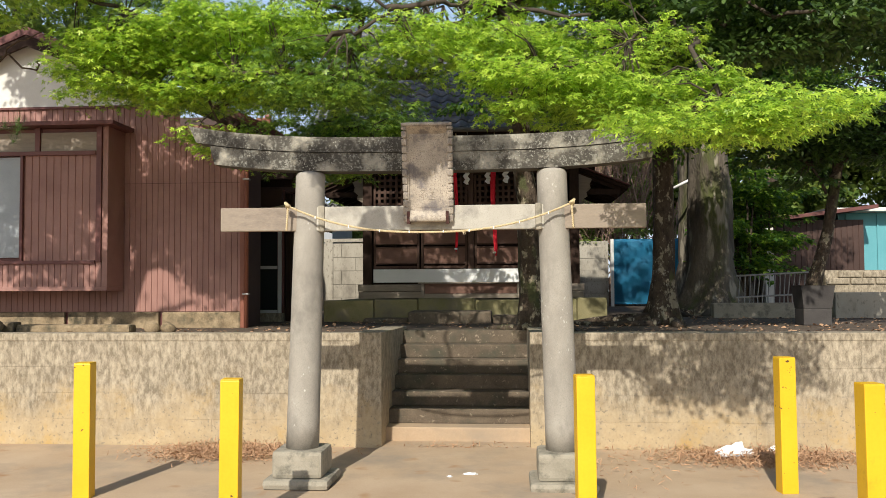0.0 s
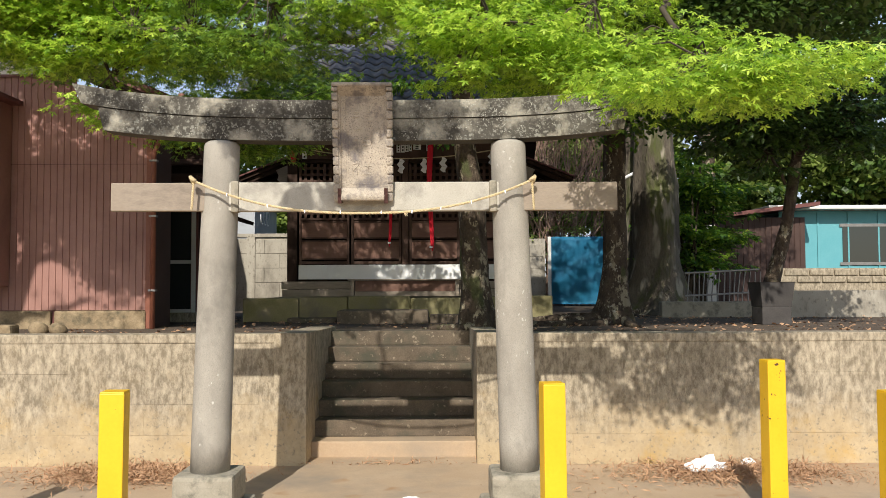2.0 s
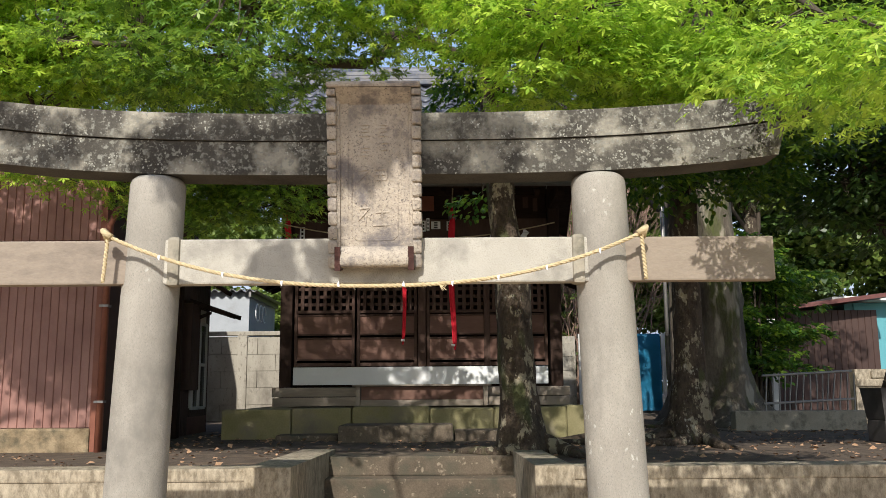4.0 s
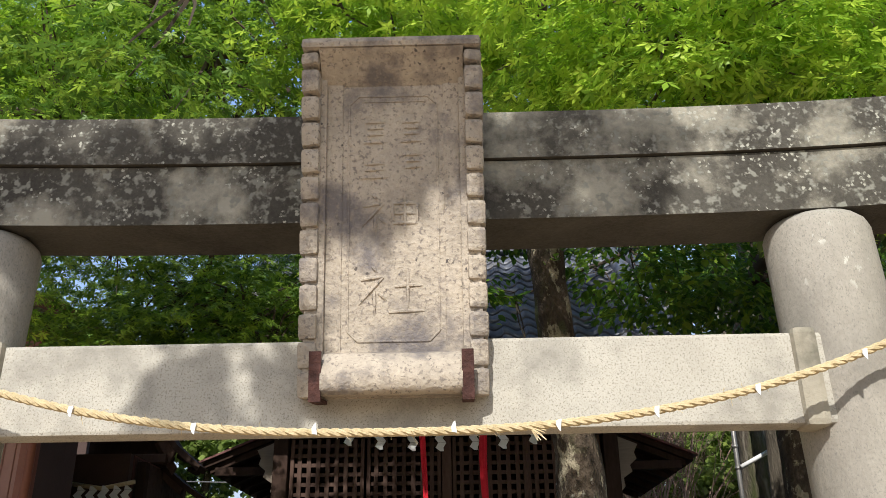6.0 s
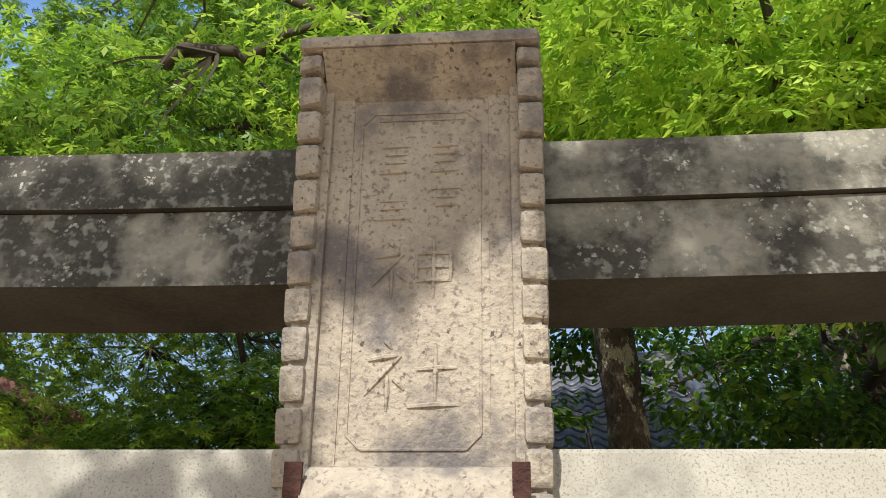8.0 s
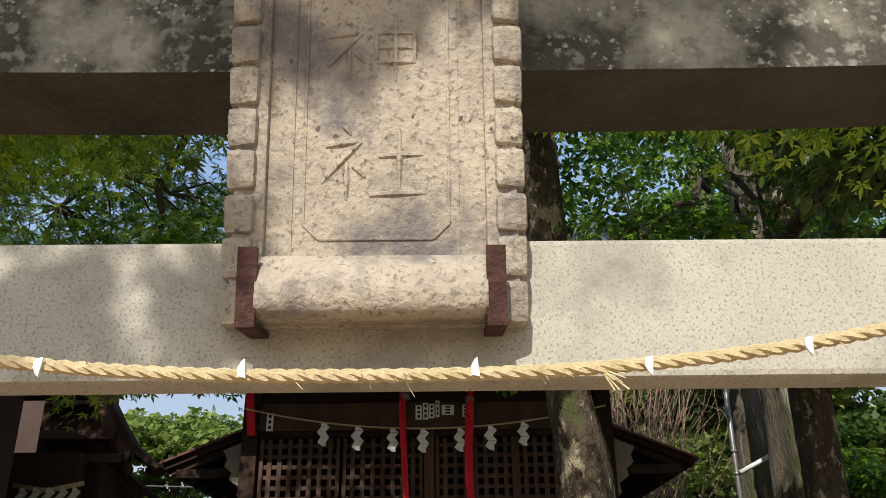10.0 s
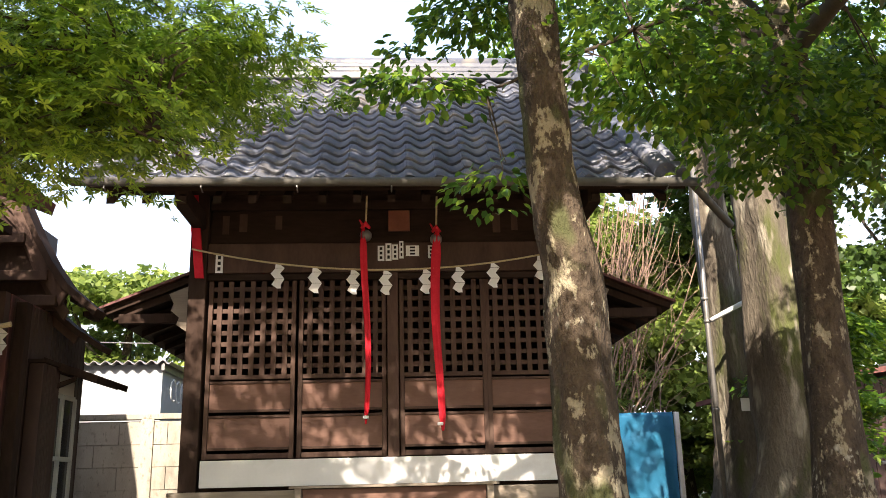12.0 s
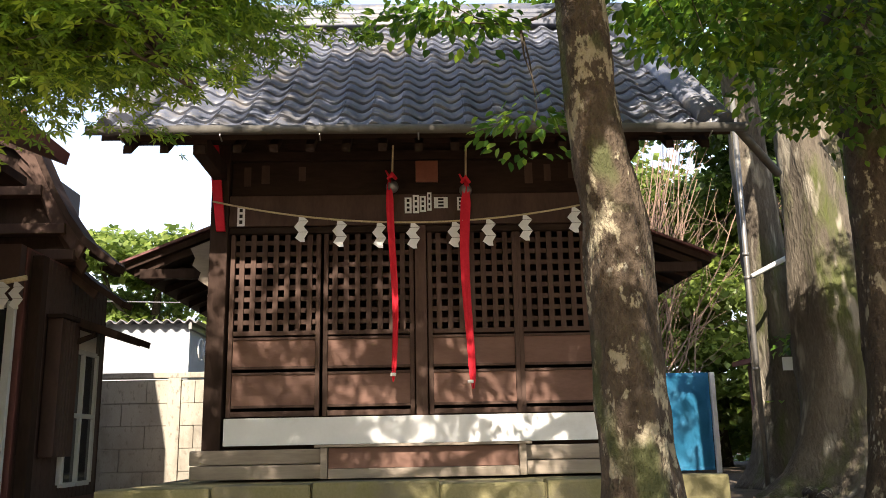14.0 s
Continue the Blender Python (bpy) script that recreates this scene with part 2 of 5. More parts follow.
STRAW = mat("dry_brown_leaves", (0.34, 0.19, 0.10), (0.52, 0.33, 0.20), 30, 0.95, 0.2, 90)
PLANTER = mat("dark_grey_planter", (0.045, 0.04, 0.038), (0.075, 0.068, 0.062), 5, 0.8, 0.2, 60)
MAPLE = leaf_mat("maple_leaf", (0.125, 0.24, 0.022), (0.30, 0.46, 0.04), (0.55, 0.69, 0.085), 0.36)
# Deeper green copy of the maple leaf; crown shade is put into the colour.
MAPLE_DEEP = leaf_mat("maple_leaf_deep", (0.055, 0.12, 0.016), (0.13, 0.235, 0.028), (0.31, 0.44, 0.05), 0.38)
PINE = leaf_mat("pine_needle", (0.035, 0.075, 0.018), (0.07, 0.13, 0.03), (0.16, 0.22, 0.05), 0.2)
TWIG = mat("pinkish_brown_twig", (0.22, 0.14, 0.10), (0.33, 0.225, 0.165), 12, 0.9, 0.2, 60)
EVERGREEN = leaf_mat("evergreen_leaf", (0.04, 0.095, 0.016), (0.085, 0.18, 0.022), (0.24, 0.34, 0.035), 0.45, 0.3)
FARLEAF = leaf_mat("far_leaf", (0.11, 0.16, 0.035), (0.17, 0.24, 0.05), (0.28, 0.34, 0.08), 0.4)
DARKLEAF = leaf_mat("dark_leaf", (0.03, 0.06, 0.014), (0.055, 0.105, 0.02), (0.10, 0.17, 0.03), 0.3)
glass = bpy.data.materials.new("window_glass")
glass.use_nodes = True
glass.node_tree.nodes["Principled BSDF"].inputs["Base Color"].default_value = (0.03, 0.035, 0.035, 1)
glass.node_tree.nodes["Principled BSDF"].inputs["Roughness"].default_value = 0.06
glass.node_tree.nodes["Principled BSDF"].inputs["Specular IOR Level"].default_value = 0.6


# ---- building helpers ----
def box(bm, x0, x1, y0, y1, z0, z1, bevel=0.0, m=None):
    r = bmesh.ops.create_cube(bm, size=1.0)
    vs = r["verts"]
    bmesh.ops.transform(bm, matrix=Matrix.LocRotScale(((x0 + x1) / 2, (y0 + y1) / 2, (z0 + z1) / 2), None, (x1 - x0, y1 - y0, z1 - z0)), verts=vs)
    if bevel:
        es = list({e for v in vs for e in v.link_edges})
        got = bmesh.ops.bevel(bm, geom=es, offset=bevel, segments=2, affect="EDGES", profile=0.6)
        vs = list({v for f in got["faces"] for v in f.verts} | {v for v in vs if v.is_valid})
    if m is not None:
        bmesh.ops.transform(bm, matrix=m, verts=vs)
    return vs


def tube(bm, pts, radii, sides=8, cap=True):
    """A round rod along pts."""
    rings, n = [], len(pts)
    pts = [Vector(p) for p in pts]
    for i, p in enumerate(pts):
        d = (pts[min(i + 1, n - 1)] - pts[max(i - 1, 0)]).normalized()
        side = d.cross(Vector((0.13, 1, 0.07))).normalized() if abs(d.y) < 0.9 else d.cross(Vector((1, 0.1, 0.05))).normalized()
        up = side.cross(d)
        r = radii[i] if isinstance(radii, (list, tuple)) else radii
        rings.append([bm.verts.new(p + (side * math.cos(a) + up * math.sin(a)) * r) for a in (2 * math.pi * k / sides for k in range(sides))])
    for a, b in zip(rings, rings[1:]):
        for k in range(sides):
            f = bm.faces.new((a[k], a[(k + 1) % sides], b[(k + 1) % sides], b[k]))
            f.smooth = sides > 6
    if cap:
        bm.faces.new(rings[0]), bm.faces.new(rings[-1][::-1])
    return rings


def prism(bm, outline, axis, a, b):
    """An outline in the two other axes, drawn out along an axis from a to b."""
    def at(u, v, w):
        return {"x": (w, u, v), "y": (u, w, v), "z": (u, v, w)}[axis]
    lo = [bm.verts.new(at(u, v, a)) for u, v in outline]
    hi = [bm.verts.new(at(u, v, b)) for u, v in outline]
    n = len(outline)
    for i in range(n):
        bm.faces.new((lo[i], lo[(i + 1) % n], hi[(i + 1) % n], hi[i]))
    bm.faces.new(lo[::-1]), bm.faces.new(hi)


def mesh_of(bm, name, material):
    bmesh.ops.recalc_face_normals(bm, faces=bm.faces)
    me = bpy.data.meshes.new(name)
    bm.to_mesh(me)
    bm.free()
    me.materials.append(material)
    return me


def part(name, bm, material, parent, label=""):
    ob = new(name, mesh_of(bm, name, material))
    ob.parent = parent
    return tagged(ob, label) if label else ob


def piece(name, me, parent, m):
    ob = new(name, me)
    ob.parent, ob.matrix_basis = parent, m
    return ob


def thing(name, at, label, category, group="", kind=""):
    ob = new(name)
    ob.location = at
    ob.empty_display_size = 0.1
    return tagged(ob, label, category, group, kind)


def solid(name, bm, material, label="", category="", group="", kind=""):
    return tagged(new(name, mesh_of(bm, name, material)), label, category, group, kind)


def boxpart(name, material, parent, x0, x1, y0, y1, z0, z1, bevel=0.004, label=""):
    """A bevelled block in the parent's own space."""
    bm = bmesh.new()
    box(bm, x0, x1, y0, y1, z0, z1, bevel)
    return part(name, bm, material, parent, label)


def rings_mesh(bm, rings, smooth=True, cap=True):
    vs = [[bm.verts.new(p) for p in r] for r in rings]
    n = len(rings[0])
    for a, b in zip(vs, vs[1:]):
        for k in range(n):
            bm.faces.new((a[k], a[(k + 1) % n], b[(k + 1) % n], b[k])).smooth = smooth
    if cap:
        bm.faces.new(vs[0][::-1]), bm.faces.new(vs[-1])


# leaves: flat shapes in the unit circle, stem end at the origin
def maple_shape():
    vs, fs = [(0, 0, 0)], []
    for ang, ln in ((-115, 0.55), (-62, 0.85), (0, 1.0), (62, 0.85), (115, 0.55)):
        a = radians(ang + 90)
        i = len(vs)
        for da, r in ((-0.36, 0.48), (0, 1.0), (0.36, 0.48)):
            vs.append((math.cos(a + da) * ln * r, math.sin(a + da) * ln * r, -0.12 * ln * r))
        fs.append((0, i, i + 1, i + 2))
    return np.array(vs), fs


def oval_shape():
    return np.array([(0, 0, 0), (0.30, 0.32, 0.06), (0.26, 0.72, 0.05), (0, 1.05, -0.1), (-0.26, 0.72, 0.05), (-0.30, 0.32, 0.06)]), [(0, 1, 2, 3), (0, 3, 4, 5)]


def clump_shape():
    return np.array([(0, 0, 0), (0.5, 0.5, 0.1), (0, 1.0, -0.1), (-0.5, 0.5, 0.1)]), [(0, 1, 2, 3)]


def leaves_mesh(name, shape, pos, yaw, tilt, roll, size, material):
    """One mesh of many leaves; pos is n by 3, the turns in radians."""
    vs, fs = shape
    n, k = len(pos), len(vs)
    cy, sy, ct, st, cr, sr = np.cos(yaw), np.sin(yaw), np.cos(tilt), np.sin(tilt), np.cos(roll), np.sin(roll)
    v = vs[None] * size[:, None, None]
    x, y, z = v[..., 0], v[..., 1], v[..., 2]
    x, z = x * cr[:, None] + z * sr[:, None], -x * sr[:, None] + z * cr[:, None]
    y, z = y * ct[:, None] - z * st[:, None], y * st[:, None] + z * ct[:, None]
    x, y = x * cy[:, None] - y * sy[:, None], x * sy[:, None] + y * cy[:, None]
    co = (np.stack((x, y, z), -1) + pos[:, None]).reshape(-1, 3)
    f = np.array([i for face in fs for i in face])
    counts = np.array([len(face) for face in fs])
    idx = (f[None] + (np.arange(n) * k)[:, None]).ravel()
    me = bpy.data.meshes.new(name)
    me.vertices.add(len(co)), me.loops.add(len(idx)), me.polygons.add(n * len(fs))
    me.vertices.foreach_set("co", co.ravel().astype(np.float32))
    me.loops.foreach_set("vertex_index", idx.astype(np.int32))
    tot = np.tile(counts, n)
    me.polygons.foreach_set("loop_start", np.concatenate(([0], np.cumsum(tot)[:-1])).astype(np.int32))
    me.materials.append(material)
    me.update(calc_edges=True)
    return me


def sprays(rng, lobes, leaves_each, radius, droop=0.25):
    """Leaf places in flat fans that fill flattened lobes (x, y, z, rx, ry, rz, fans). Returns places, outward yaws and fan centres."""
    pos, yaw, mids = [], [], []
    for x, y, z, rx, ry, rz, k in lobes:
        d = rng.normal(size=(k, 3))
        d /= np.linalg.norm(d, axis=1)[:, None]
        c = np.array((x, y, z)) + d * (rng.random((k, 1)) ** 0.45) * np.array((rx, ry, rz))
        mids.append(c)
        out = np.arctan2(c[:, 1] - y, c[:, 0] - x) + rng.normal(0, 0.5, k)
        r = radius * (0.6 + 0.8 * rng.random(k))
        a = rng.normal(0, 1.0, (k, leaves_each)) + out[:, None]
        q = np.sqrt(rng.random((k, leaves_each))) * r[:, None]
        tx, ty = rng.normal(0, 0.22, (2, k))
        px, py = np.cos(a) * q, np.sin(a) * q
        pz = px * tx[:, None] + py * ty[:, None] - droop * q * q / radius + rng.normal(0, 0.018, q.shape)
        pos.append((np.stack((px, py, pz), -1) + c[:, None]).reshape(-1, 3))
        yaw.append((a + rng.normal(0, 0.5, a.shape)).ravel())
    return np.concatenate(pos), np.concatenate(yaw) - math.pi / 2, np.concatenate(mids)


def crown(name, parent, rng, lobes, leaves_each, radius, shape, size, material, tilt=-0.25, spread=0.35, label=""):
    pos, yaw, mids = sprays(rng, lobes, leaves_each, radius)
    n = len(pos)
    me = leaves_mesh(name, shape, pos, yaw, rng.normal(tilt, spread, n), rng.normal(0, spread, n), size * (0.65 + 0.6 * rng.random(n)), material)
    ob = new(name, me)
    ob.parent = parent
    if parent:
        ob.matrix_parent_inverse = Matrix.Translation(-parent.location)
    if label:
        tagged(ob, label)
    return ob, mids


def wander(rng, a, b, n, sway):
    a, b = Vector(a), Vector(b)
    pts = []
    for i in range(n + 1):
        t = i / n
        j = sway * math.sin(math.pi * t)
        pts.append(a.lerp(b, t) + Vector(rng.normal(0, j, 3)))
    return pts


def limb(bm, rng, a, b, r0, r1, n=7, sway=0.06, sides=7):
    tube(bm, wander(rng, a, b, n, sway), [r0 + (r1 - r0) * i / n for i in range(n + 1)], sides)


# ---- the ground ----
TOP = 1.06      # top of the retaining wall
SOILZ = 1.0    # the terrace behind it
WALL_Y = 8.1
bm = bmesh.new()
bmesh.ops.create_grid(bm, x_segments=2, y_segments=2, size=1500)
solid("ground", bm, GROUND, "dusty beige concrete forecourt", "ground", kind="structure")
bm = bmesh.new()
for x0, x1, y0 in ((-30, -0.85, 8.26), (-0.85, 1.0, 10.05), (1.0, 40, 8.26)):
    box(bm, x0, x1, y0, 60, 0.3, SOILZ)
solid("terrace_ground", bm, SOIL, "bare dark soil of the shrine terrace", "ground", kind="structure")
bm = bmesh.new()
prism(bm, [(-0.80, 5.2), (1.15, 5.2), (0.82, 8.45), (-0.60, 8.45)], "z", -0.05, 0.012)
solid("pavement", bm, GROUND, "worn concrete path leading to the steps", "pavement", kind="structure")

rng0 = np.random.default_rng(3)
# ---- retaining wall of concrete blocks ----
wall = thing("retaining_wall", (0, WALL_Y, 0), "stained concrete block retaining wall, mossy at its top", "wall", kind="structure")
for x0, x1 in ((-12.0, -0.74), (0.90, 14.0)):
    boxpart("wall_core", CONCRETE, wall, x0, x1, -0.0035, 0.2, 0, TOP - 0.075, 0)
    boxpart("coping", CONCRETE, wall, x0, x1, -0.012, 0.22, TOP - 0.075, TOP, 0.012)
ROWS_OF_BLOCKS = 4
bh, bl = (TOP - 0.075) / ROWS_OF_BLOCKS, 0.62

# ---- steps ----
steps = thing("stairs", (0.08, 8.38, 0), "dark mossy concrete steps up to the shrine terrace, shade in their colour", "stairs", kind="structure")
# The bottom step's paler ground colour paints sunlight; the steps above hold shade.
for k in range(7):
    boxpart("step", STEP if k else GROUND, steps, -0.70, 0.72, 0.22 * k, 1.7, 0.143 * k - (0.1 if k == 0 else 0.0), 0.143 * (k + 1), 0.012)
for x0, x1 in ((-0.94, -0.68), (0.70, 0.92)):
    bm = bmesh.new()
    prism(bm, [(-0.30, 0), (1.7, 0), (1.7, TOP - 0.03), (-0.30, TOP + 0.005)], "x", x0, x1)
    part("cheek_wall", bm, CONCRETE, steps)

# ---- torii ----
torii = thing("torii_gate", (0, 6.62, 0), "weathered granite shrine gate with lichened top beam", "torii gate")
for s in (-1, 1):
    bx = s * 0.985
    boxpart("plinth", BASE_STONE, torii, bx - 0.25, bx + 0.25, -0.25, 0.25, 0, 0.075, 0.035)
    boxpart("pedestal", BASE_STONE, torii, bx - 0.19, bx + 0.19, -0.19, 0.19, 0.073, 0.275, 0.03)
    bm = bmesh.new()
    n = 24
    rows = []
    for t in np.linspace(0, 1, 12):
        z = 0.27 + t * (2.345 - 0.27)
        r = 0.125 - 0.012 * t
        c = s * (0.985 - 0.06 * t)
        rows.append([(c + r * math.cos(2 * math.pi * k / n), r * math.sin(2 * math.pi * k / n), z) for k in range(n)])
    for r, z in ((0.107, 2.362), (0.095, 2.374), (0.070, 2.381)):
        rows.append([(s * 0.925 + r * math.cos(2 * math.pi * k / n), r * math.sin(2 * math.pi * k / n), z) for k in range(n)])
    rings_mesh(bm, rows)
    part("pillar", bm, PILLAR, torii)


def curved_beam(half_bot, half_top, zb, zt, rise, dy, end_lean=0.0):
    """A beam that curves up towards its ends."""
    bm = bmesh.new()
    rows = []
    for t in np.linspace(-1, 1, 25):
        up = rise * abs(t) ** 3.2
        rows.append([(t * half_bot, -dy, zb + up), (t * half_top, -dy * 1.02, zt + up * 1.12), (t * half_top, dy * 1.02, zt + up * 1.12), (t * half_bot, dy, zb + up)])
    rings_mesh(bm, rows, smooth=False)
    es = [e for e in bm.edges if len(e.link_faces) == 2 and e.calc_face_angle(0) > 0.6]
    bmesh.ops.bevel(bm, geom=es, offset=0.008, segments=2, affect="EDGES")
    return bm


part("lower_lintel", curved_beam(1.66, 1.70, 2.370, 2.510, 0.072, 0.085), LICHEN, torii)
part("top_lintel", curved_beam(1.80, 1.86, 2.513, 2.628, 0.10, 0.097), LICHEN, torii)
boxpart("tie_beam", GRANITE, torii, -0.93, 0.93, -0.085, -0.015, 1.92, 2.105, 0.008)
for x0, x1 in ((-1.61, -0.933), (0.933, 1.615)):
    boxpart("tie_beam_end", END_STONE, torii, x0, x1, -0.083, -0.017, 1.922, 2.103, 0.008, "browner weathered beam end")

for s in (-1, 1):
    boxpart("collar", BASE_STONE, torii, *sorted((s * 0.795, s * 0.845)), -0.100, -0.02, 1.913, 2.114, 0.014, "rough mortared wedge")

# ---- yellow bollards ----
def bollard(x, y, h, lean):
    b = thing("bollard", (x, y, 0), "yellow painted square steel bollard with chipped corners", "bollard", "yellow bollards")
    b.rotation_euler = (0, radians(lean), radians(6))
    boxpart("post", YELLOW, b, -0.059, 0.059, -0.059, 0.059, -0.03, h - 0.006, 0.006)
    boxpart("cap", YELLOW, b, -0.057, 0.057, -0.057, 0.057, h - 0.008, h, 0.003)


for x, y, h, lean in ((-2.45, 6.1, 0.962, 0.0), (-1.13, 5.35, 0.93, 0.5), (1.075, 5.65, 0.93, -0.4), (2.585, 6.54, 0.97, -0.3), (2.62, 5.13, 0.942, -0.5)):
    bollard(x, y, h, lean)

# ---- shrine ----
FY = 13.25
shrine = thing("shrine_hall", (0.005, FY, 0), "small dark timber shrine hall with a blue-grey tiled roof", "shrine")
for x in (-1.59, 1.57):
    boxpart("corner_post", WOOD, shrine, x - 0.07, x + 0.07, -0.08, 0.06, 1.31, 4.2, 0.008)
boxpart("side_wall", WOOD, shrine, -1.60, -1.54, 0.065, 3.0, 1.31, 4.2, 0.003)
boxpart("side_wall", WOOD, shrine, 1.52, 1.58, 0.065, 3.0, 1.31, 4.2, 0.003)
boxpart("back_wall", WOOD, shrine, -1.535, 1.515, 2.92, 3.0, 1.31, 4.2, 0.003)
boxpart("inner_floor", WOOD_H, shrine, -1.535, 1.515, 0.1, 2.9, 1.52, 1.6, 0.003)
boxpart("lintel", DOOR_WOOD, shrine, -1.515, 1.495, -0.07, 0.05, 3.25, 3.50, 0.006)
boxpart("upper_wall", WOOD_H, shrine, -1.515, 1.495, 0.0, 0.05, 3.505, 4.2, 0.003)
boxpart("upper_rail", WOOD_H, shrine, -1.515, 1.495, -0.05, -0.003, 3.80, 3.88, 0.004)
boxpart("inner_ceiling", WOOD_H, shrine, -1.535, 1.515, 0.07, 2.9, 3.95, 4.0, 0.003)
boxpart("skirting_board", WHITE_BOARD, shrine, -1.49, 1.46, -0.125, -0.095, 1.55, 1.752, 0.004, "white painted board")
boxpart("sill", WOOD_OLD, shrine, -1.72, 1.70, -0.18, 0.0, 1.415, 1.52, 0.01)
boxpart("ground_beam", WOOD_OLD, shrine, -1.70, 1.68, -0.24, 0.02, 1.31, 1.41, 0.01)
for x0, x1 in ((-0.74, -0.69), (0.70, 0.75)):
    boxpart("step_post", WOOD_OLD, shrine, x0, x1, -0.34, -0.25, 1.31, 1.53, 0.004)
boxpart("front_shelf", WOOD_OLD, shrine, -0.78, 0.79, -0.36, -0.185, 1.53, 1.549, 0.004)
boxpart("shelf_front", PANEL, shrine, -0.685, 0.695, -0.30, -0.26, 1.38, 1.525, 0.004, "red-brown board under the shelf")
boxpart("shelf_base", WOOD_OLD, shrine, -0.685, 0.695, -0.34, -0.25, 1.31, 1.378, 0.004)
# sliding doors: two leaves each side of the middle post, lattice above and boarded panels below
boxpart("middle_post", DOOR_WOOD, shrine, -0.045, 0.045, -0.06, 0.04, 1.755, 3.245, 0.004)
boxpart("door_head", WOOD_H, shrine, -1.515, -0.05, -0.045, 0.03, 3.195, 3.245, 0.003)
boxpart("door_head", WOOD_H, shrine, 0.05, 1.495, -0.045, 0.03, 3.195, 3.245, 0.003)
bm = bmesh.new(); box(bm, -0.020, 0.020, -0.012, 0.012, -0.385, 0.385); BAR_V = mesh_of(bm, "lattice_bar", DOOR_WOOD)
bm = bmesh.new(); box(bm, -0.325, 0.325, -0.010, 0.010, -0.018, 0.018); BAR_H = mesh_of(bm, "lattice_bar", DOOR_WOOD)
for x0 in (-1.50, -0.765, 0.055, 0.765):
    w = 0.71
    leaf = new("door_leaf")
    leaf.parent, leaf.location = shrine, (x0, 0, 0)
    leaf.empty_display_size = 0.1
    for a, b in ((0, 0.035), (w - 0.035, w)):
        boxpart("stile", DOOR_WOOD, leaf, a, b, -0.03, 0.02, 1.76, 3.19, 0.003)
    for z, hgt in ((1.765, 0.04), (1.83, 0.02), (2.08, 0.02), (2.125, 0.02), (2.35, 0.02), (2.385, 0.035)):
        boxpart("rail", DOOR_WOOD, leaf, 0.036, w - 0.036, -0.024, 0.02, z, z + hgt, 0.003)
    for za, zb in ((1.85, 2.08), (2.145, 2.35)):
        boxpart("panel", PANEL, leaf, 0.036, w - 0.036, -0.012, 0.004, za, zb, 0.002, "red-brown boarded panel")
    for i in range(7):
        piece("lattice_bar", BAR_V, leaf, pose(0.088 + i * 0.089, -0.006, 2.805))
    for i in range(8):
        piece("lattice_bar", BAR_H, leaf, pose(w / 2, 0.006, 2.49 + i * 0.091))
# eaves and roof
EY, EZ, RY, RZ = -0.86, 3.74, 1.5, 5.72
slope = math.atan2(RZ - EZ, RY - EY)
for s, y0, y1 in ((1, EY, RY), (-1, 2 * RY - EY, RY)):
    bm = bmesh.new()
    prism(bm, [(y0, EZ - 0.05), (y1, RZ - 0.05), (y1, RZ + 0.0), (y0, EZ + 0.0)], "x", -2.26, 2.26)
    part("roof_deck", bm, WOOD_H, shrine)
for i in range(17):
    x = -2.1 + i * 4.2 / 16
    bm = bmesh.new()
    prism(bm, [(EY + 0.08, EZ - 0.06), (0.3, EZ - 0.06 + 0.98 * math.tan(slope)), (0.3, EZ - 0.13 + 0.98 * math.tan(slope)), (EY + 0.08, EZ - 0.12)], "x", x - 0.03, x + 0.03)
    part("rafter", bm, WOOD, shrine)
for x in (-1.59, 1.57):
    boxpart("cross_beam", WOOD, shrine, x - 0.05, x + 0.05, -0.75, -0.085, 3.62, 3.76, 0.006)
    boxpart("gable_wall", WOOD, shrine, x - 0.03, x + 0.03, 0.2, 2.8, 4.2, 4.75, 0.003)
boxpart("front_purlin", WOOD_H, shrine, -2.2, 2.2, -0.62, -0.52, 3.77, 3.88, 0.006)
bm = bmesh.new()
tube(bm, [(-2.34, EY - 0.075, EZ + 0.0), (2.36, EY - 0.075, EZ - 0.02)], 0.035, 10)
part("gutter", bm, DULL_GUTTER, shrine, "dull grey eaves gutter")
for i in range(7):
    bm = bmesh.new()
    x = -2.1 + i * 0.7
    tube(bm, [(x, EY - 0.075, EZ + 0.04), (x, EY - 0.085, EZ - 0.05), (x, EY - 0.02, EZ - 0.07)], 0.006, 6)
    part("gutter_bracket", bm, METAL, shrine)
bm = bmesh.new()
tube(bm, [(2.28, EY - 0.05, EZ + 0.0), (2.73, -0.51, 3.50)], 0.032, 10)
part("downpipe_stub", bm, DULL_GUTTER, shrine, "loose end of the eaves gutter")


def tile_mesh(w=0.238, ln=0.235):
    """An S-shaped pantile with a rounded lip; x across, y up the slope."""
    bm = bmesh.new()
    prof = []
    for i in range(9):
        t = i / 8
        prof.append((w * (t - 0.5) * 1.02, 0.026 * math.cos(2 * math.pi * (t - 0.12)) + (0.008 if i == 8 else 0)))
    a = [bm.verts.new((x, -0.02, z + 0.032)) for x, z in prof]
    b = [bm.verts.new((x, ln, z + 0.006)) for x, z in prof]
    d = [bm.verts.new((x, -0.02, z + 0.008)) for x, z in prof]
    for i in range(8):
        bm.faces.new((a[i], a[i + 1], b[i + 1], b[i])).smooth = True
        bm.faces.new((d[i], d[i + 1], a[i + 1], a[i]))
    bm.faces.new((a[0], b[0], d[0]))
    bm.faces.new((a[8], d[8], b[8]))
    return mesh_of(bm, "roof_tile", TILE)


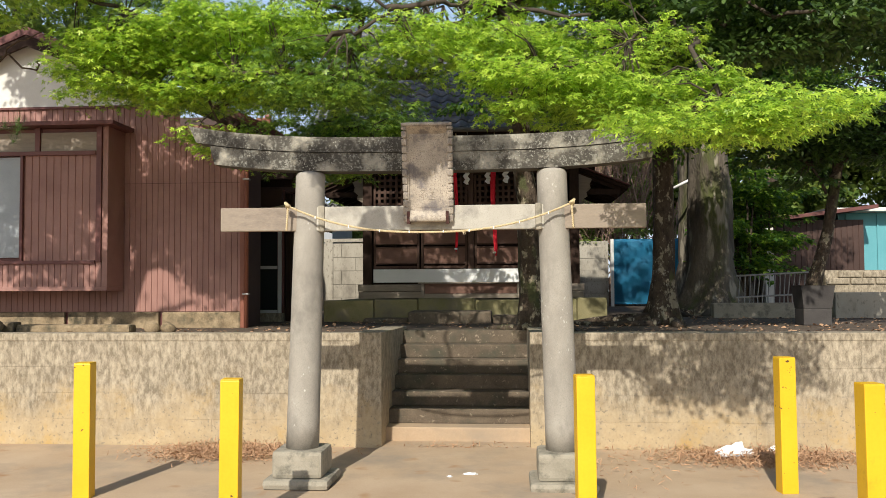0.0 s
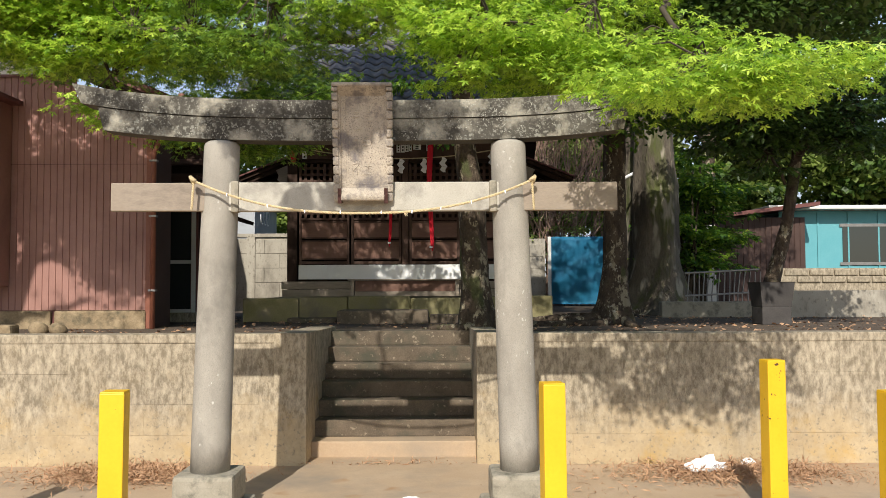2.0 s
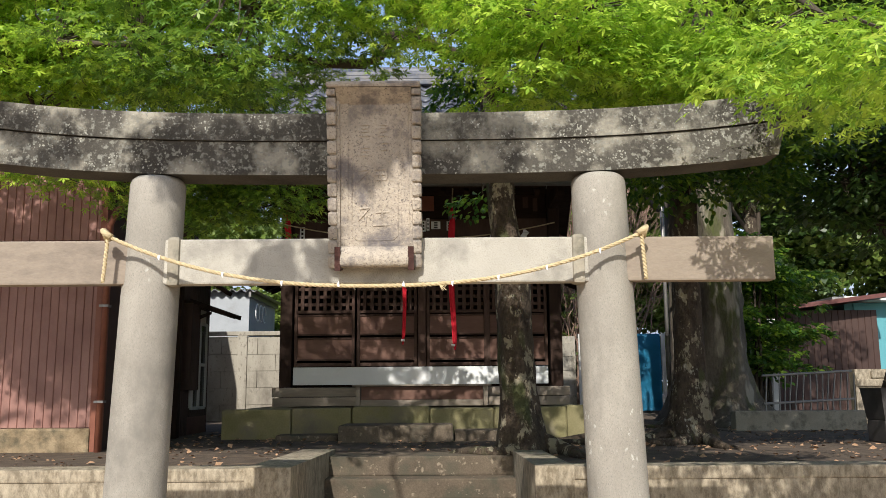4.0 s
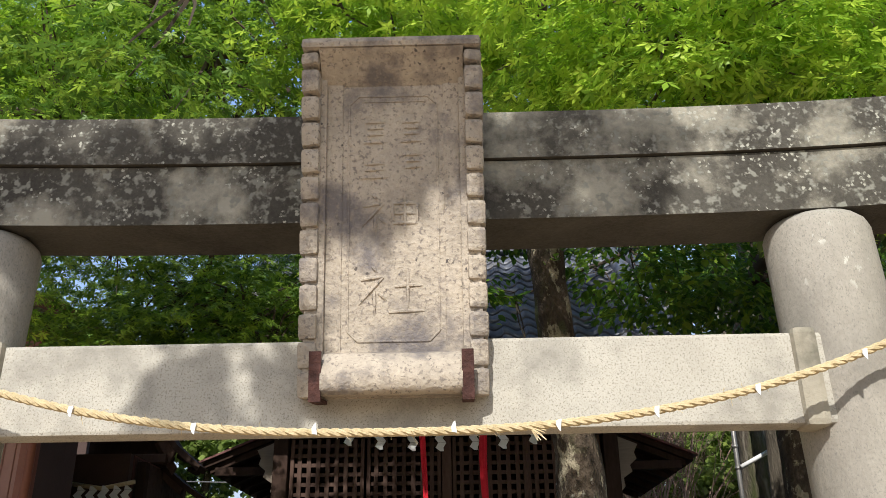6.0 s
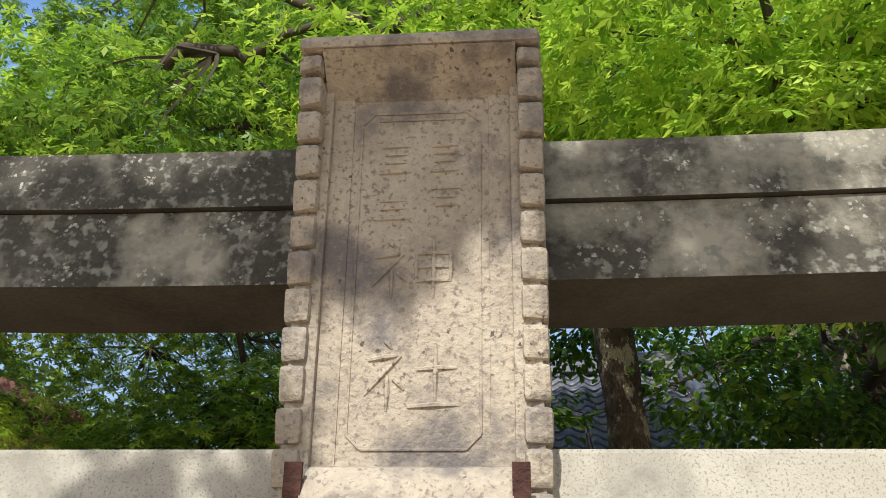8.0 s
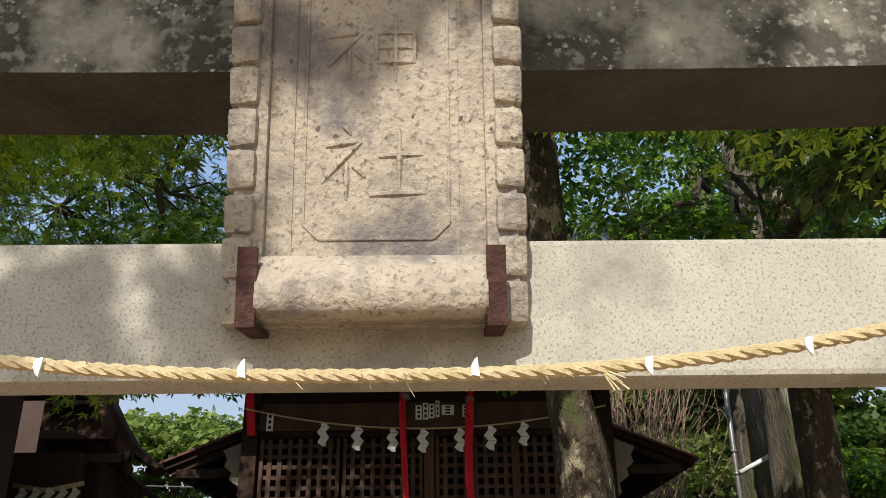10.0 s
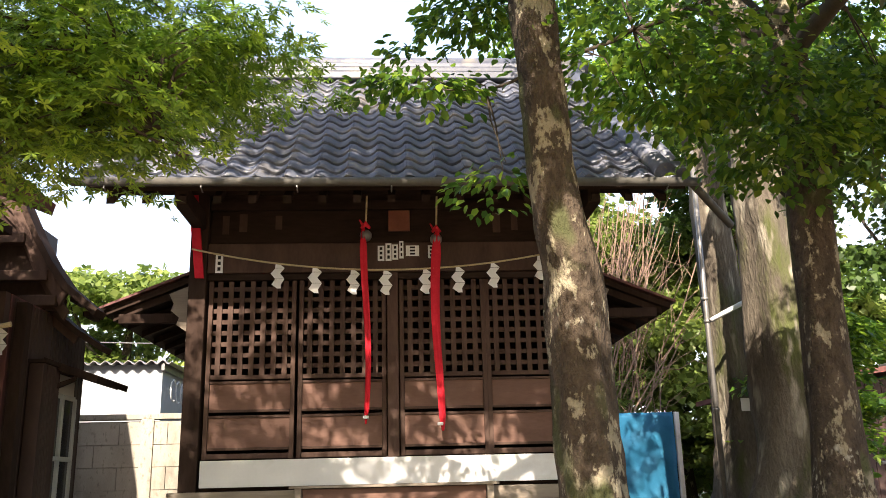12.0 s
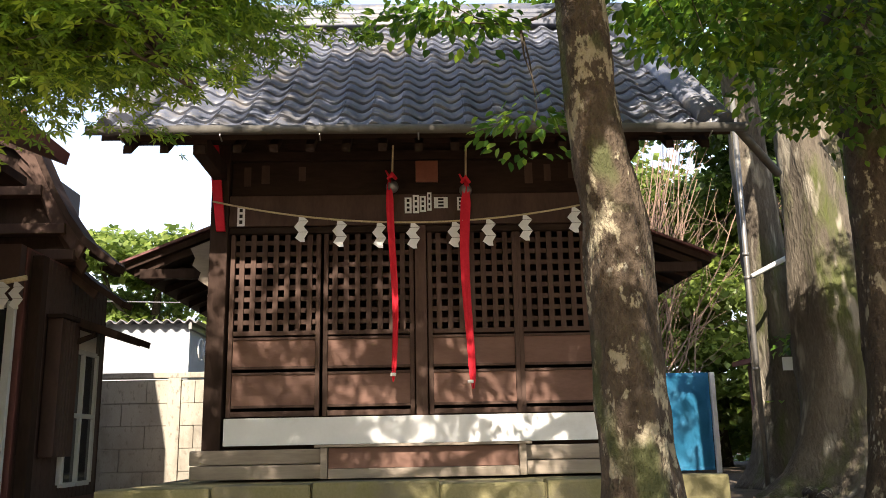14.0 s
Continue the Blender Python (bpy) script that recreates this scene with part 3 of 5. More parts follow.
PANTILE = tile_mesh()
run = math.hypot(RY - EY, RZ - EZ)
cols, rows_t = 19, 15
for i in range(cols):
    for j in range(rows_t):
        d = (j * run / rows_t)
        piece("roof_tile", PANTILE, shrine, pose(-2.16 + (i + 0.5) * 4.32 / cols * 0.999 , EY - 0.03 + d * math.cos(slope), EZ + 0.01 + d * math.sin(slope), math.degrees(slope) + rng0.normal(0, 0.5), rng0.normal(0, 0.5), rng0.normal(0, 0.4)))
for x in (-1.98, 1.98):
    bm = bmesh.new()
    tube(bm, [(x * 1.07, EY + 0.02, EZ + 0.09), (x * 1.03, EY + 0.8, EZ + 0.10 + 0.78 * math.tan(slope)), (x, RY - 0.1, RZ + 0.05)], 0.085, 12)
    part("descending_ridge", bm, TILE, shrine)
    bm = bmesh.new()
    tube(bm, [(x * 1.13, EY + 0.0, EZ + 0.06), (x * 1.11, RY - 0.05, RZ + 0.03)], 0.065, 12)
    part("verge_tiles", bm, TILE, shrine)
for k, (hw, z0, z1) in enumerate(((0.17, 5.70, 5.78), (0.15, 5.785, 5.84), (0.13, 5.845, 5.90))):
    boxpart("ridge_course", TILE, shrine, -2.1, 2.1, RY - hw, RY + hw, z0, z1, 0.012)
bm = bmesh.new()
tube(bm, [(-2.16, RY, 5.93), (2.16, RY, 5.93)], 0.085, 14)
part("ridge_cap", bm, TILE, shrine)
# side pent roofs on carved brackets
for s in (-1, 1):
    bm = bmesh.new()
    prism(bm, [(s * 1.62, 3.29), (s * 2.42, 2.97), (s * 2.43, 3.02), (s * 1.62, 3.345)], "y", 0.25, 3.0)
    part("pent_roof", bm, WOOD, shrine, "dark timber side roof")
    bm = bmesh.new()
    prism(bm, [(s * 1.62, 3.35), (s * 2.46, 3.015), (s * 2.46, 3.035), (s * 1.62, 3.375)], "y", 0.2, 3.05)
    part("pent_sheet", bm, TRIM, shrine, "dark red sheet edge")
    for k in range(7):
        bm = bmesh.new()
        y = 0.3 + k * 0.42
        prism(bm, [(s * 1.62, 3.22), (s * 2.36, 2.93), (s * 2.36, 2.99), (s * 1.62, 3.285)], "y", y, y + 0.05)
        part("pent_rafter", bm, WOOD, shrine)
    bm = bmesh.new()
    prism(bm, [(s * (1.62 + u), v) for u, v in ((0, 3.22), (0.24, 3.12), (0.20, 3.04), (0.22, 2.98), (0.15, 2.92), (0.17, 2.86), (0.08, 2.80), (0.09, 2.72), (0, 2.62))], "y", 0.12, 0.18)
    part("carved_bracket", bm, WOOD_OLD, shrine, "weathered carved wave bracket")
    boxpart("pent_beam", WOOD, shrine, *sorted((s * 1.62, s * 2.3)), 0.24, 0.31, 2.90, 2.98, 0.004)
bm = bmesh.new()
prism(bm, [(-1.70, 4.0), (-1.62, 4.0), (-1.53, 3.2), (-1.60, 3.2)], "y", -0.13, -0.1)
part("banner_strip", bm, RED, shrine, "red painted strip")
# framed notice and paper talismans above the doors
boxpart("framed_notice", PIPE, shrine, -0.03, 0.15, -0.075, -0.052, 3.60, 3.78, 0.004, "small brown framed plaque")
for x, w, z, hh in ((-0.12, 0.055, 3.34, 0.13), (-0.055, 0.05, 3.34, 0.15), (0.0, 0.05, 3.35, 0.13), (0.06, 0.035, 3.36, 0.15), (0.115, 0.11, 3.38, 0.09), (0.30, 0.05, 3.36, 0.11), (-1.45, 0.06, 3.25, 0.16)):
    boxpart("paper_talisman", PAPER, shrine, x, x + w, -0.076, -0.071, z, z + hh, 0, "pale paper slip")
    bm = bmesh.new()
    for k in range(3):
        box(bm, x + w * 0.3, x + w * 0.7, -0.0785, -0.0762, z + hh * (0.12 + 0.3 * k), z + hh * (0.3 + 0.3 * k))
    part("ink_mark", bm, DARK, shrine)


for k, x in enumerate((-1.42, -1.28, -0.98, 0.86, 1.02, 1.22, 1.34)):
    boxpart("old_talisman", DOOR_WOOD, shrine, x, x + 0.055 + 0.01 * (k % 2), -0.006, -0.001, 3.60 + 0.02 * (k % 3), 3.76 + 0.015 * (k % 2), 0, "faded paper slip")


def hanging(x, y, z0, z1, w, phase):
    """A tapering cloth strip with folds, knotted at its top."""
    t = thing("bell_ribbon", (x, y, z0), "long bright red cloth ribbon hanging from the eave", "ribbon", "red ribbons")
    bm = bmesh.new()
    n = 28
    rows = []
    for i in range(n + 1):
        u = i / n
        ww = w * (0.35 + 0.65 * min(1, (1 - u) * 9)) * (0.62 + 0.38 * u) * (1 if u > 0.06 else 0.35 + u * 10)
        cx, cy = 0.02 * math.sin(u * 5 + phase), 0.012 * math.sin(u * 8 + phase)
        rows.append([(cx + ww * k, cy + 0.014 * math.sin(k * 9 + phase + u * 3) + dy, u * (z1 - z0)) for dy, ks in ((0, (-0.5, -0.25, 0, 0.25, 0.5)), (0.006, (0.5, 0.25, 0, -0.25, -0.5))) for k in ks])
    rings_mesh(bm, rows)
    part("cloth", bm, RED, t)
    bm = bmesh.new()
    tube(bm, [(-0.035, 0, z1 - z0 - 0.02), (0, -0.02, z1 - z0 + 0.015), (0.035, 0, z1 - z0 - 0.02)], [0.012, 0.026, 0.012], 8)
    tube(bm, [(-0.02, 0.0, z1 - z0), (-0.05, -0.01, z1 - z0 + 0.05)], [0.012, 0.006], 6)
    part("knot", bm, RED, t)
    bm = bmesh.new()
    tube(bm, [(0.0, 0.0, z1 - z0), (0.01, 0.0, 3.86 - z0)], 0.008, 6)
    part("cord", bm, ROPE, t)
    bm = bmesh.new()
    bmesh.ops.create_icosphere(bm, subdivisions=3, radius=0.05, matrix=pose(0.0, 0.045, z1 - z0 - 0.07))
    part("bell", bm, METAL, t, "dull round bell")
    bm = bmesh.new()
    box(bm, -0.022, 0.022, -0.02, 0.02, 0.04, 0.065, 0.006)
    part("tie", bm, PAPER, t, "white binding near the tip")


hanging(-0.21, 13.03, 2.0, 3.60, 0.062, 0.0)
hanging(0.37, 13.05, 1.94, 3.57, 0.085, 1.7)


def zigzag(bm, x, y, z, s, m=0.0):
    """A folded paper streamer."""
    off = [(0, 0), (0.16, -0.28), (-0.10, -0.60), (0.16, -0.92), (-0.04, -1.25), (0.14, -1.5)]
    for i in range(5):
        (a, b), (c, d) = off[i], off[i + 1]
        w0, w1 = (0.08, 0.27) if i == 0 else (0.27, 0.27 if i < 4 else 0.12)
        q = [(a - w0, b), (a + w0, b), (c + w1, d), (c - w1, d)]
        v = [bm.verts.new((x + u * s, y + 0.012 * (i % 2), z + w * s)) for u, w in q]
        v2 = [bm.verts.new((x + u * s, y + 0.012 * (i % 2) + 0.002, z + w * s)) for u, w in q]
        bm.faces.new(v), bm.faces.new(v2[::-1])
        for k in range(4):
            bm.faces.new((v[k], v2[k], v2[(k + 1) % 4], v[(k + 1) % 4]))


line = thing("shrine_rope", (0, 13.08, 3.24), "thin sagging rope with white folded paper streamers", "rope")
bm = bmesh.new()
sag = [(-1.62 + 3.2 * k / 24, 0.0, 0.19 * ((k - 12) / 12) ** 2 + (0.0 if k < 12 else -0.0)) for k in range(25)]
tube(bm, sag, 0.0075, 6)
part("cord", bm, ROPE, line)
for x, s in ((-0.93, 0.14), (-0.63, 0.145), (-0.32, 0.14), (-0.055, 0.14), (0.27, 0.14), (0.54, 0.145), (0.83, 0.14), (1.22, 0.14)):
    bm = bmesh.new()
    zigzag(bm, x, 0.0, 0.19 * (x / 1.6) ** 2, s)
    part("paper_streamer", bm, PAPER, line, "white folded paper streamer")

# stone platform in front of the hall
plat = thing("stone_platform", (0, 12.05, 0), "mossy stone platform under the shrine hall", "platform", kind="structure")
boxpart("platform_core", MOSS, plat, -1.98, 1.9, 0.05, 4.2, 0.95, 1.29, 0.01)
x = -2.02
for k, w in enumerate((0.72, 0.62, 0.8, 0.66, 0.74, 0.42)):
    boxpart("kerb_stone", MOSS, plat, x, x + w - 0.012, 0.0 + 0.015 * (k % 2), 0.24, 0.97, 1.30 + 0.012 * (k % 3), 0.018)
    x += w
for k, (x0, x1, y0, y1, z1) in enumerate(((-0.75, 0.35, -0.62, -0.1, 1.16), (0.36, 0.95, -0.5, -0.08, 1.10), (-1.4, -0.78, -0.35, -0.05, 1.06))):
    st = thing("stepping_stone", ((x0 + x1) / 2, 12.05 + (y0 + y1) / 2, 0.97), "flat worn stepping stone in the soil", "stone", "stepping stones")
    w, d = (x1 - x0) / 2, (y1 - y0) / 2
    boxpart("slab", STEP, st, -w, w, -d, d, 0, z1 - 0.97, 0.03)

# ---- red-brown house ----
HX, HY = -2.66, 10.4
house = thing("house", (HX, HY, 0), "red-brown sheet-clad house with a white plaster gable", "house")


def cladding(width, z0, z1, pitch=0.072):
    """Ribbed sheet: narrow battens on a flat ground, along x from 0 to -width, facing -y."""
    bm = bmesh.new()
    prof = []
    k = int(width / pitch)
    for i in range(k):
        x = -i * pitch
        prof += [(x, 0.0), (x - pitch * 0.80, 0.0), (x - pitch * 0.86, 0.009), (x - pitch * 0.94, 0.009)]
    prof.append((-width, 0.0))
    lo = [bm.verts.new((x, y, z0)) for x, y in prof]
    hi = [bm.verts.new((x, y, z1)) for x, y in prof]
    for i in range(len(prof) - 1):
        bm.faces.new((lo[i], lo[i + 1], hi[i + 1], hi[i]))
    return bm


def turned(bm, m):
    bmesh.ops.transform(bm, matrix=m, verts=bm.verts)
    return bm


part("front_cladding", cladding(6.0, 1.20, 2.78), SIDING, house, "red-brown ribbed sheet cladding")
part("front_cladding", turned(cladding(6.0, 2.785, 3.50), pose(0, -0.004, 0)), SIDING, house, "red-brown ribbed sheet cladding")
part("front_cladding", turned(cladding(5.2, 3.50, 3.76), pose(-0.8, -0.004, 0)), SIDING, house, "red-brown ribbed sheet cladding")
boxpart("front_wall", TRIM, house, -6.0, 0, 0.012, 0.12, 1.0, 3.5, 0)
# Brown sheet darkened in colour to hold the shade of the house's side.
SIDE_DARK = mat("darkened_brown_sheet", (0.055, 0.032, 0.026), (0.085, 0.05, 0.04), 3, 0.6, 0.1, 60)
part("side_cladding", turned(cladding(1.45, 1.20, 2.88), Matrix(((0, -1, 0, 0.014), (-1, 0, 0, 1.92), (0, 0, 1, 0), (0, 0, 0, 1)))), SIDE_DARK, house, "brown ribbed sheet cladding, shade put into its colour")
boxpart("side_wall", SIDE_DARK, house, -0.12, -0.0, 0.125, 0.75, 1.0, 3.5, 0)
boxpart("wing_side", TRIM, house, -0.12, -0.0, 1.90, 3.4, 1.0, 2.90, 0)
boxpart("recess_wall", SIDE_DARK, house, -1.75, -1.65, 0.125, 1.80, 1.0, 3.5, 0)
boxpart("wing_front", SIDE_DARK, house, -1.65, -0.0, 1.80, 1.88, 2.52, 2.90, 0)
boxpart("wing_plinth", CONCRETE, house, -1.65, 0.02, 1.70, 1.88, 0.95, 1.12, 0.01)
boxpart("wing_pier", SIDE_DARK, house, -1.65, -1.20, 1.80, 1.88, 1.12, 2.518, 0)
boxpart("entry_ceiling", WOOD, house, -1.64, 0.0, 0.76, 1.79, 3.3, 3.36, 0)
entry = new("entry_door")
entry.parent = house
for x in (-1.19, -0.82, -0.44, -0.06):
    boxpart("door_stile", ALU, entry, x, x + 0.05, 1.80, 1.84, 1.12, 2.515, 0.003)
for z in (1.12, 1.75, 2.47):
    for x in (-1.139, -0.769, -0.389):
        boxpart("door_rail", ALU, entry, x, x + 0.318, 1.80, 1.84, z, z + 0.045, 0.003)
for x in (-1.139, -0.769, -0.389):
    boxpart("door_pane", glass, entry, x, x + 0.318, 1.815, 1.822, 1.16, 2.47, 0)
boxpart("back_wall", TRIM, house, -6.0, -0.125, 3.3, 3.4, 1.0, 2.9, 0)
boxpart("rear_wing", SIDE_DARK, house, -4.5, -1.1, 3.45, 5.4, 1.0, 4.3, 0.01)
boxpart("corner_trim", PIPE, house, -0.03, 0.03, -0.02, 0.125, 1.0, 3.5, 0.004)
for x0, x1 in ((-1.0, -0.01), (-2.2, -1.03), (-3.6, -2.23), (-5.2, -3.63), (-6.0, -5.23)):
    boxpart("foundation_stone", FOUNDATION, house, x0, x1 - 0.01, -0.04, 0.011, 0.95, 1.195, 0.02)
bm = bmesh.new()
prism(bm, [(-6.0, 3.763), (-0.85, 3.763), (-2.70, 4.58), (-6.0, 3.6)], "y", -0.012, 0.12)
part("gable", bm, PLASTER, house, "white plaster gable")
boxpart("gable_band", TRIM, house, -6.0, -0.83, -0.03, -0.013, 3.735, 3.765, 0.003)
for s in (0, 1):
    bm = bmesh.new()
    a = [(0.34, 3.38), (0.36, 3.46), (-2.70, 4.74), (-2.70, 4.64)] if s == 0 else [(-2.70, 4.64), (-2.70, 4.74), (-6.3, 3.30), (-6.26, 3.22)]
    prism(bm, a, "y", -0.20, 1.6)
    part("roof", bm, TRIM, house, "dark red metal roof")
    bm = bmesh.new()
    a = [(0.30, 3.27), (0.30, 3.37), (-2.70, 4.63), (-2.70, 4.50)] if s == 0 else [(-2.70, 4.50), (-2.70, 4.63), (-6.2, 3.21), (-6.2, 3.11)]
    prism(bm, a, "y", -0.19, -0.15)
    part("bargeboard", bm, WOOD, house)
# boxed bay window with a sheet shutter
bay = new("bay_window")
bay.parent, bay.location = house, (0, 0, 0)
boxpart("bay_side", SIDING, bay, -1.57, -1.50, -0.45, -0.012, 1.51, 3.42, 0.004)
boxpart("bay_bottom", SIDING, bay, -3.6, -1.50, -0.46, -0.012, 1.46, 1.51, 0.004)
part("bay_apron", turned(cladding(2.0, 1.51, 1.80), pose(-1.575, -0.455, 0)), SIDING, bay)
boxpart("bay_roof", TRIM, bay, -3.7, -1.38, -0.60, -0.012, 3.42, 3.47, 0.006)
boxpart("bay_frame", TRIM, bay, -1.64, -1.575, -0.47, -0.40, 1.80, 3.42, 0.004)
boxpart("bay_rail", TRIM, bay, -3.6, -1.645, -0.48, -0.40, 3.08, 3.13, 0.004)
boxpart("bay_rail", TRIM, bay, -3.6, -1.645, -0.48, -0.40, 1.78, 1.82, 0.004)
boxpart("head_panel", WOOD_OLD, bay, -2.35, -1.645, -0.43, -0.41, 3.135, 3.36, 0.004)
boxpart("head_panel", WOOD_OLD, bay, -3.6, -2.42, -0.43, -0.41, 3.135, 3.36, 0.004)
boxpart("head_post", TRIM, bay, -2.415, -2.355, -0.45, -0.40, 3.135, 3.42, 0.004)
part("shutter", turned(cladding(0.9, 1.82, 3.08, 0.09), pose(-1.645, -0.44, 0)), SIDING, bay, "ribbed red-brown shutter")
boxpart("shutter_edge", TRIM, bay, -2.585, -2.55, -0.47, -0.41, 1.82, 3.08, 0.004)
PANE = mat("frosted_pane", (0.30, 0.32, 0.33), (0.36, 0.38, 0.39), 3, 0.35, 0.05, 60)
boxpart("pale_pane", PANE, bay, -3.6, -2.59, -0.43, -0.41, 1.86, 3.07, 0.004, "pale frosted window pane")
boxpart("bay_back", TRIM, bay, -3.6, -1.575, -0.40, -0.38, 1.52, 3.41, 0)
# downpipe at the corner
pipe = new("downpipe")
pipe.parent = house
bm = bmesh.new()
tube(bm, [(0.30, -0.1, 3.25), (0.12, -0.06, 3.02), (0.06, -0.05, 2.9), (0.06, -0.05, 1.0)], 0.028, 10)
part("pipe", bm, PIPE, pipe, "red-brown drainpipe")
for z in (1.4, 2.2, 2.8):
    boxpart("pipe_clip", METAL, pipe, 0.02, 0.10, -0.085, -0.015, z, z + 0.02, 0.002)
# side entrance: sliding window, its canopy, and the porch gable
sidew = new("side_window")
sidew.parent = house
for y in (2.58, 2.85, 3.12):
    boxpart("window_frame", ALU, sidew, 0.02, 0.06, y, y + 0.04, 1.30, 2.28, 0.003)
for z in (1.28, 1.78, 2.26):
    for y in (2.62, 2.89):
        boxpart("window_rail", ALU, sidew, 0.02, 0.06, y, y + 0.23, z, z + 0.035, 0.003)
boxpart("window_pane", glass, sidew, 0.03, 0.036, 2.62, 2.85, 1.315, 2.26, 0)
boxpart("window_pane", glass, sidew, 0.034, 0.040, 2.89, 3.12, 1.315, 2.26, 0)
boxpart("window_head", PLASTER, house, 0.002, 0.03, 2.58, 3.16, 2.30, 2.45, 0.003, "cream plaster above the side window")
part("porch_cladding", turned(cladding(0.66, 1.0, 2.80, 0.055), Matrix(((0, -1, 0, 0.012), (-1, 0, 0, 1.92), (0, 0, 1, 0), (0, 0, 0, 1)))), SIDE_DARK, house, "brown ribbed sheet cladding, shade put into its colour")
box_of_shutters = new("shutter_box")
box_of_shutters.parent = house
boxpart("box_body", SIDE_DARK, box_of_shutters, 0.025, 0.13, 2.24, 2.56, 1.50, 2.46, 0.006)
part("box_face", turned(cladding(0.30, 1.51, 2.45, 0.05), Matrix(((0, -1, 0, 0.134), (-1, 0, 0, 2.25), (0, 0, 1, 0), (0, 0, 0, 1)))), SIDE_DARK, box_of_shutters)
boxpart("box_cap", WOOD, box_of_shutters, 0.02, 0.15, 2.22, 2.58, 2.462, 2.49, 0.004)
canopy = new("window_canopy")
canopy.parent = house
bm = bmesh.new()
prism(bm, [(0.02, 2.48), (0.42, 2.345), (0.43, 2.395), (0.02, 2.54)], "y", 2.50, 3.28)
part("canopy_sheet", bm, WOOD, canopy, "dark sheet canopy over the side window")
for y in (2.56, 2.86, 3.16):
    bm = bmesh.new()
    prism(bm, [(0.02, 2.47), (0.37, 2.355), (0.37, 2.38), (0.02, 2.495)], "y", y, y + 0.035)
    part("canopy_rafter", bm, WOOD, canopy)
bm = bmesh.new()
prism(bm, [(0.02, 2.26), (0.26, 2.36), (0.26, 2.39), (0.02, 2.31)], "y", 2.52, 2.55)
part("canopy_brace", bm, WOOD, canopy)


def sweep(bm, line, thick, y0, y1, drop=0.0):
    """A roof skirt that follows a hollow curve in x and z."""
    top = [(u, v - drop) for u, v in line]
    prism(bm, top + [(u - thick * 0.5, v - thick) for u, v in top[::-1]], "y", y0, y1)


upper_line = [(-0.62, 4.05), (-0.37, 3.96), (-0.25, 3.84), (-0.08, 3.49), (0.05, 3.27), (0.18, 3.09), (0.42, 2.89)]
lower_line = [(-0.2, 3.06), (0.06, 2.90), (0.22, 2.77), (0.43, 2.63)]
for nm, line, thick, y0, y1, drop, m in (("porch_roof", upper_line, 0.05, 2.40, 2.62, 0.0, WOOD), ("bargeboard", upper_line[:-1], 0.11, 2.43, 2.47, 0.055, DOOR_WOOD), ("inner_bargeboard", upper_line[1:-1], 0.07, 2.47, 2.505, 0.20, DOOR_WOOD),
                                         ("lower_roof", lower_line, 0.04, 2.58, 2.80, 0.0, WOOD), ("lower_rafter", lower_line[:-1], 0.06, 2.62, 2.66, 0.05, DOOR_WOOD)):
    bm = bmesh.new()
    sweep(bm, line, thick, y0, y1, drop)
    part(nm, bm, m, house, "dark sweeping porch roof" if nm == "porch_roof" else "")
bm = bmesh.new()
prism(bm, [(u - 0.05, v - 0.10) for u, v in upper_line[:-1]] + [(0.13, 2.90), (-0.67, 2.90)], "y", 2.51, 2.56)
part("porch_gable", bm, WOOD, house)
for u1, v in ((-0.18, 3.42), (0.02, 3.12), (0.10, 2.92)):
    boxpart("porch_beam", DOOR_WOOD, house, -0.62, u1, 2.40, 2.505, v, v + 0.08, 0.006)
for k in range(4):
    boxpart("eave_batten", WOOD, house, -0.10 + 0.11 * k, -0.05 + 0.11 * k, 2.64, 2.9, 3.24 - 0.12 * k, 3.28 - 0.12 * k, 0.004)
boxpart("porch_post", WOOD, house, 0.02, 0.10, 1.93, 2.02, 1.0, 2.85, 0.006)
boxpart("ridge_tile", PIPE, house, -0.56, -0.36, 2.36, 2.62, 3.98, 4.06, 0.03, "red ridge tile")
boxpart("ridge_end", PIPE, house, -0.42, -0.32, 2.33, 2.40, 3.94, 4.10, 0.03, "red ridge end tile")
boxpart("porch_door", WOOD, house, -0.55, -0.005, 3.402, 3.44, 1.0, 2.6, 0.006)
prope = thing("porch_rope", (-2.73, 12.10, 2.62), "straw rope with paper streamers under the porch", "rope")
bm = bmesh.new()
tube(bm, [(-0.35, 0, 0.02), (-0.1, 0, -0.02), (0.17, 0, 0.03)], 0.018, 8)
part("cord", bm, ROPE, prope)
for x in (-0.28, -0.18, -0.08, 0.02, 0.11):
    bm = bmesh.new()
    zigzag(bm, x, -0.02, 0.0, 0.12)
    part("paper_streamer", bm, PAPER, prope)
# stones and a roll of matting on the terrace edge before the house
for x, y, r in ((-4.95, 8.9, 0.14), (-3.28, 9.2, 0.09), (-3.12, 9.25, 0.08)):
    st = thing("stone", (x, y, SOILZ), "weathered garden stone lying on the terrace", "stone", "garden stones")
    bm = bmesh.new()
    bmesh.ops.create_icosphere(bm, subdivisions=3, radius=r)
    for v in bm.verts:
        v.co *= 1 + 0.25 * noise.noise(v.co * 9 + Vector((x, y, 0)))
        v.co.z = v.co.z * 0.8 + r * 0.55
    part("body", bm, FOUNDATION, st)
for x0, x1, h in ((-5.6, -4.75, 0.13), (-4.72, -3.45, 0.10)):
    logt = thing("edging_stone", ((x0 + x1) / 2, 9.1, SOILZ), "long weathered edging stone before the house", "stone", "edging stones")
    boxpart("body", FOUNDATION, logt, -(x1 - x0) / 2, (x1 - x0) / 2, -0.09, 0.09, 0, h, 0.03)

# ---- trees ----
rng = np.random.default_rng(5)


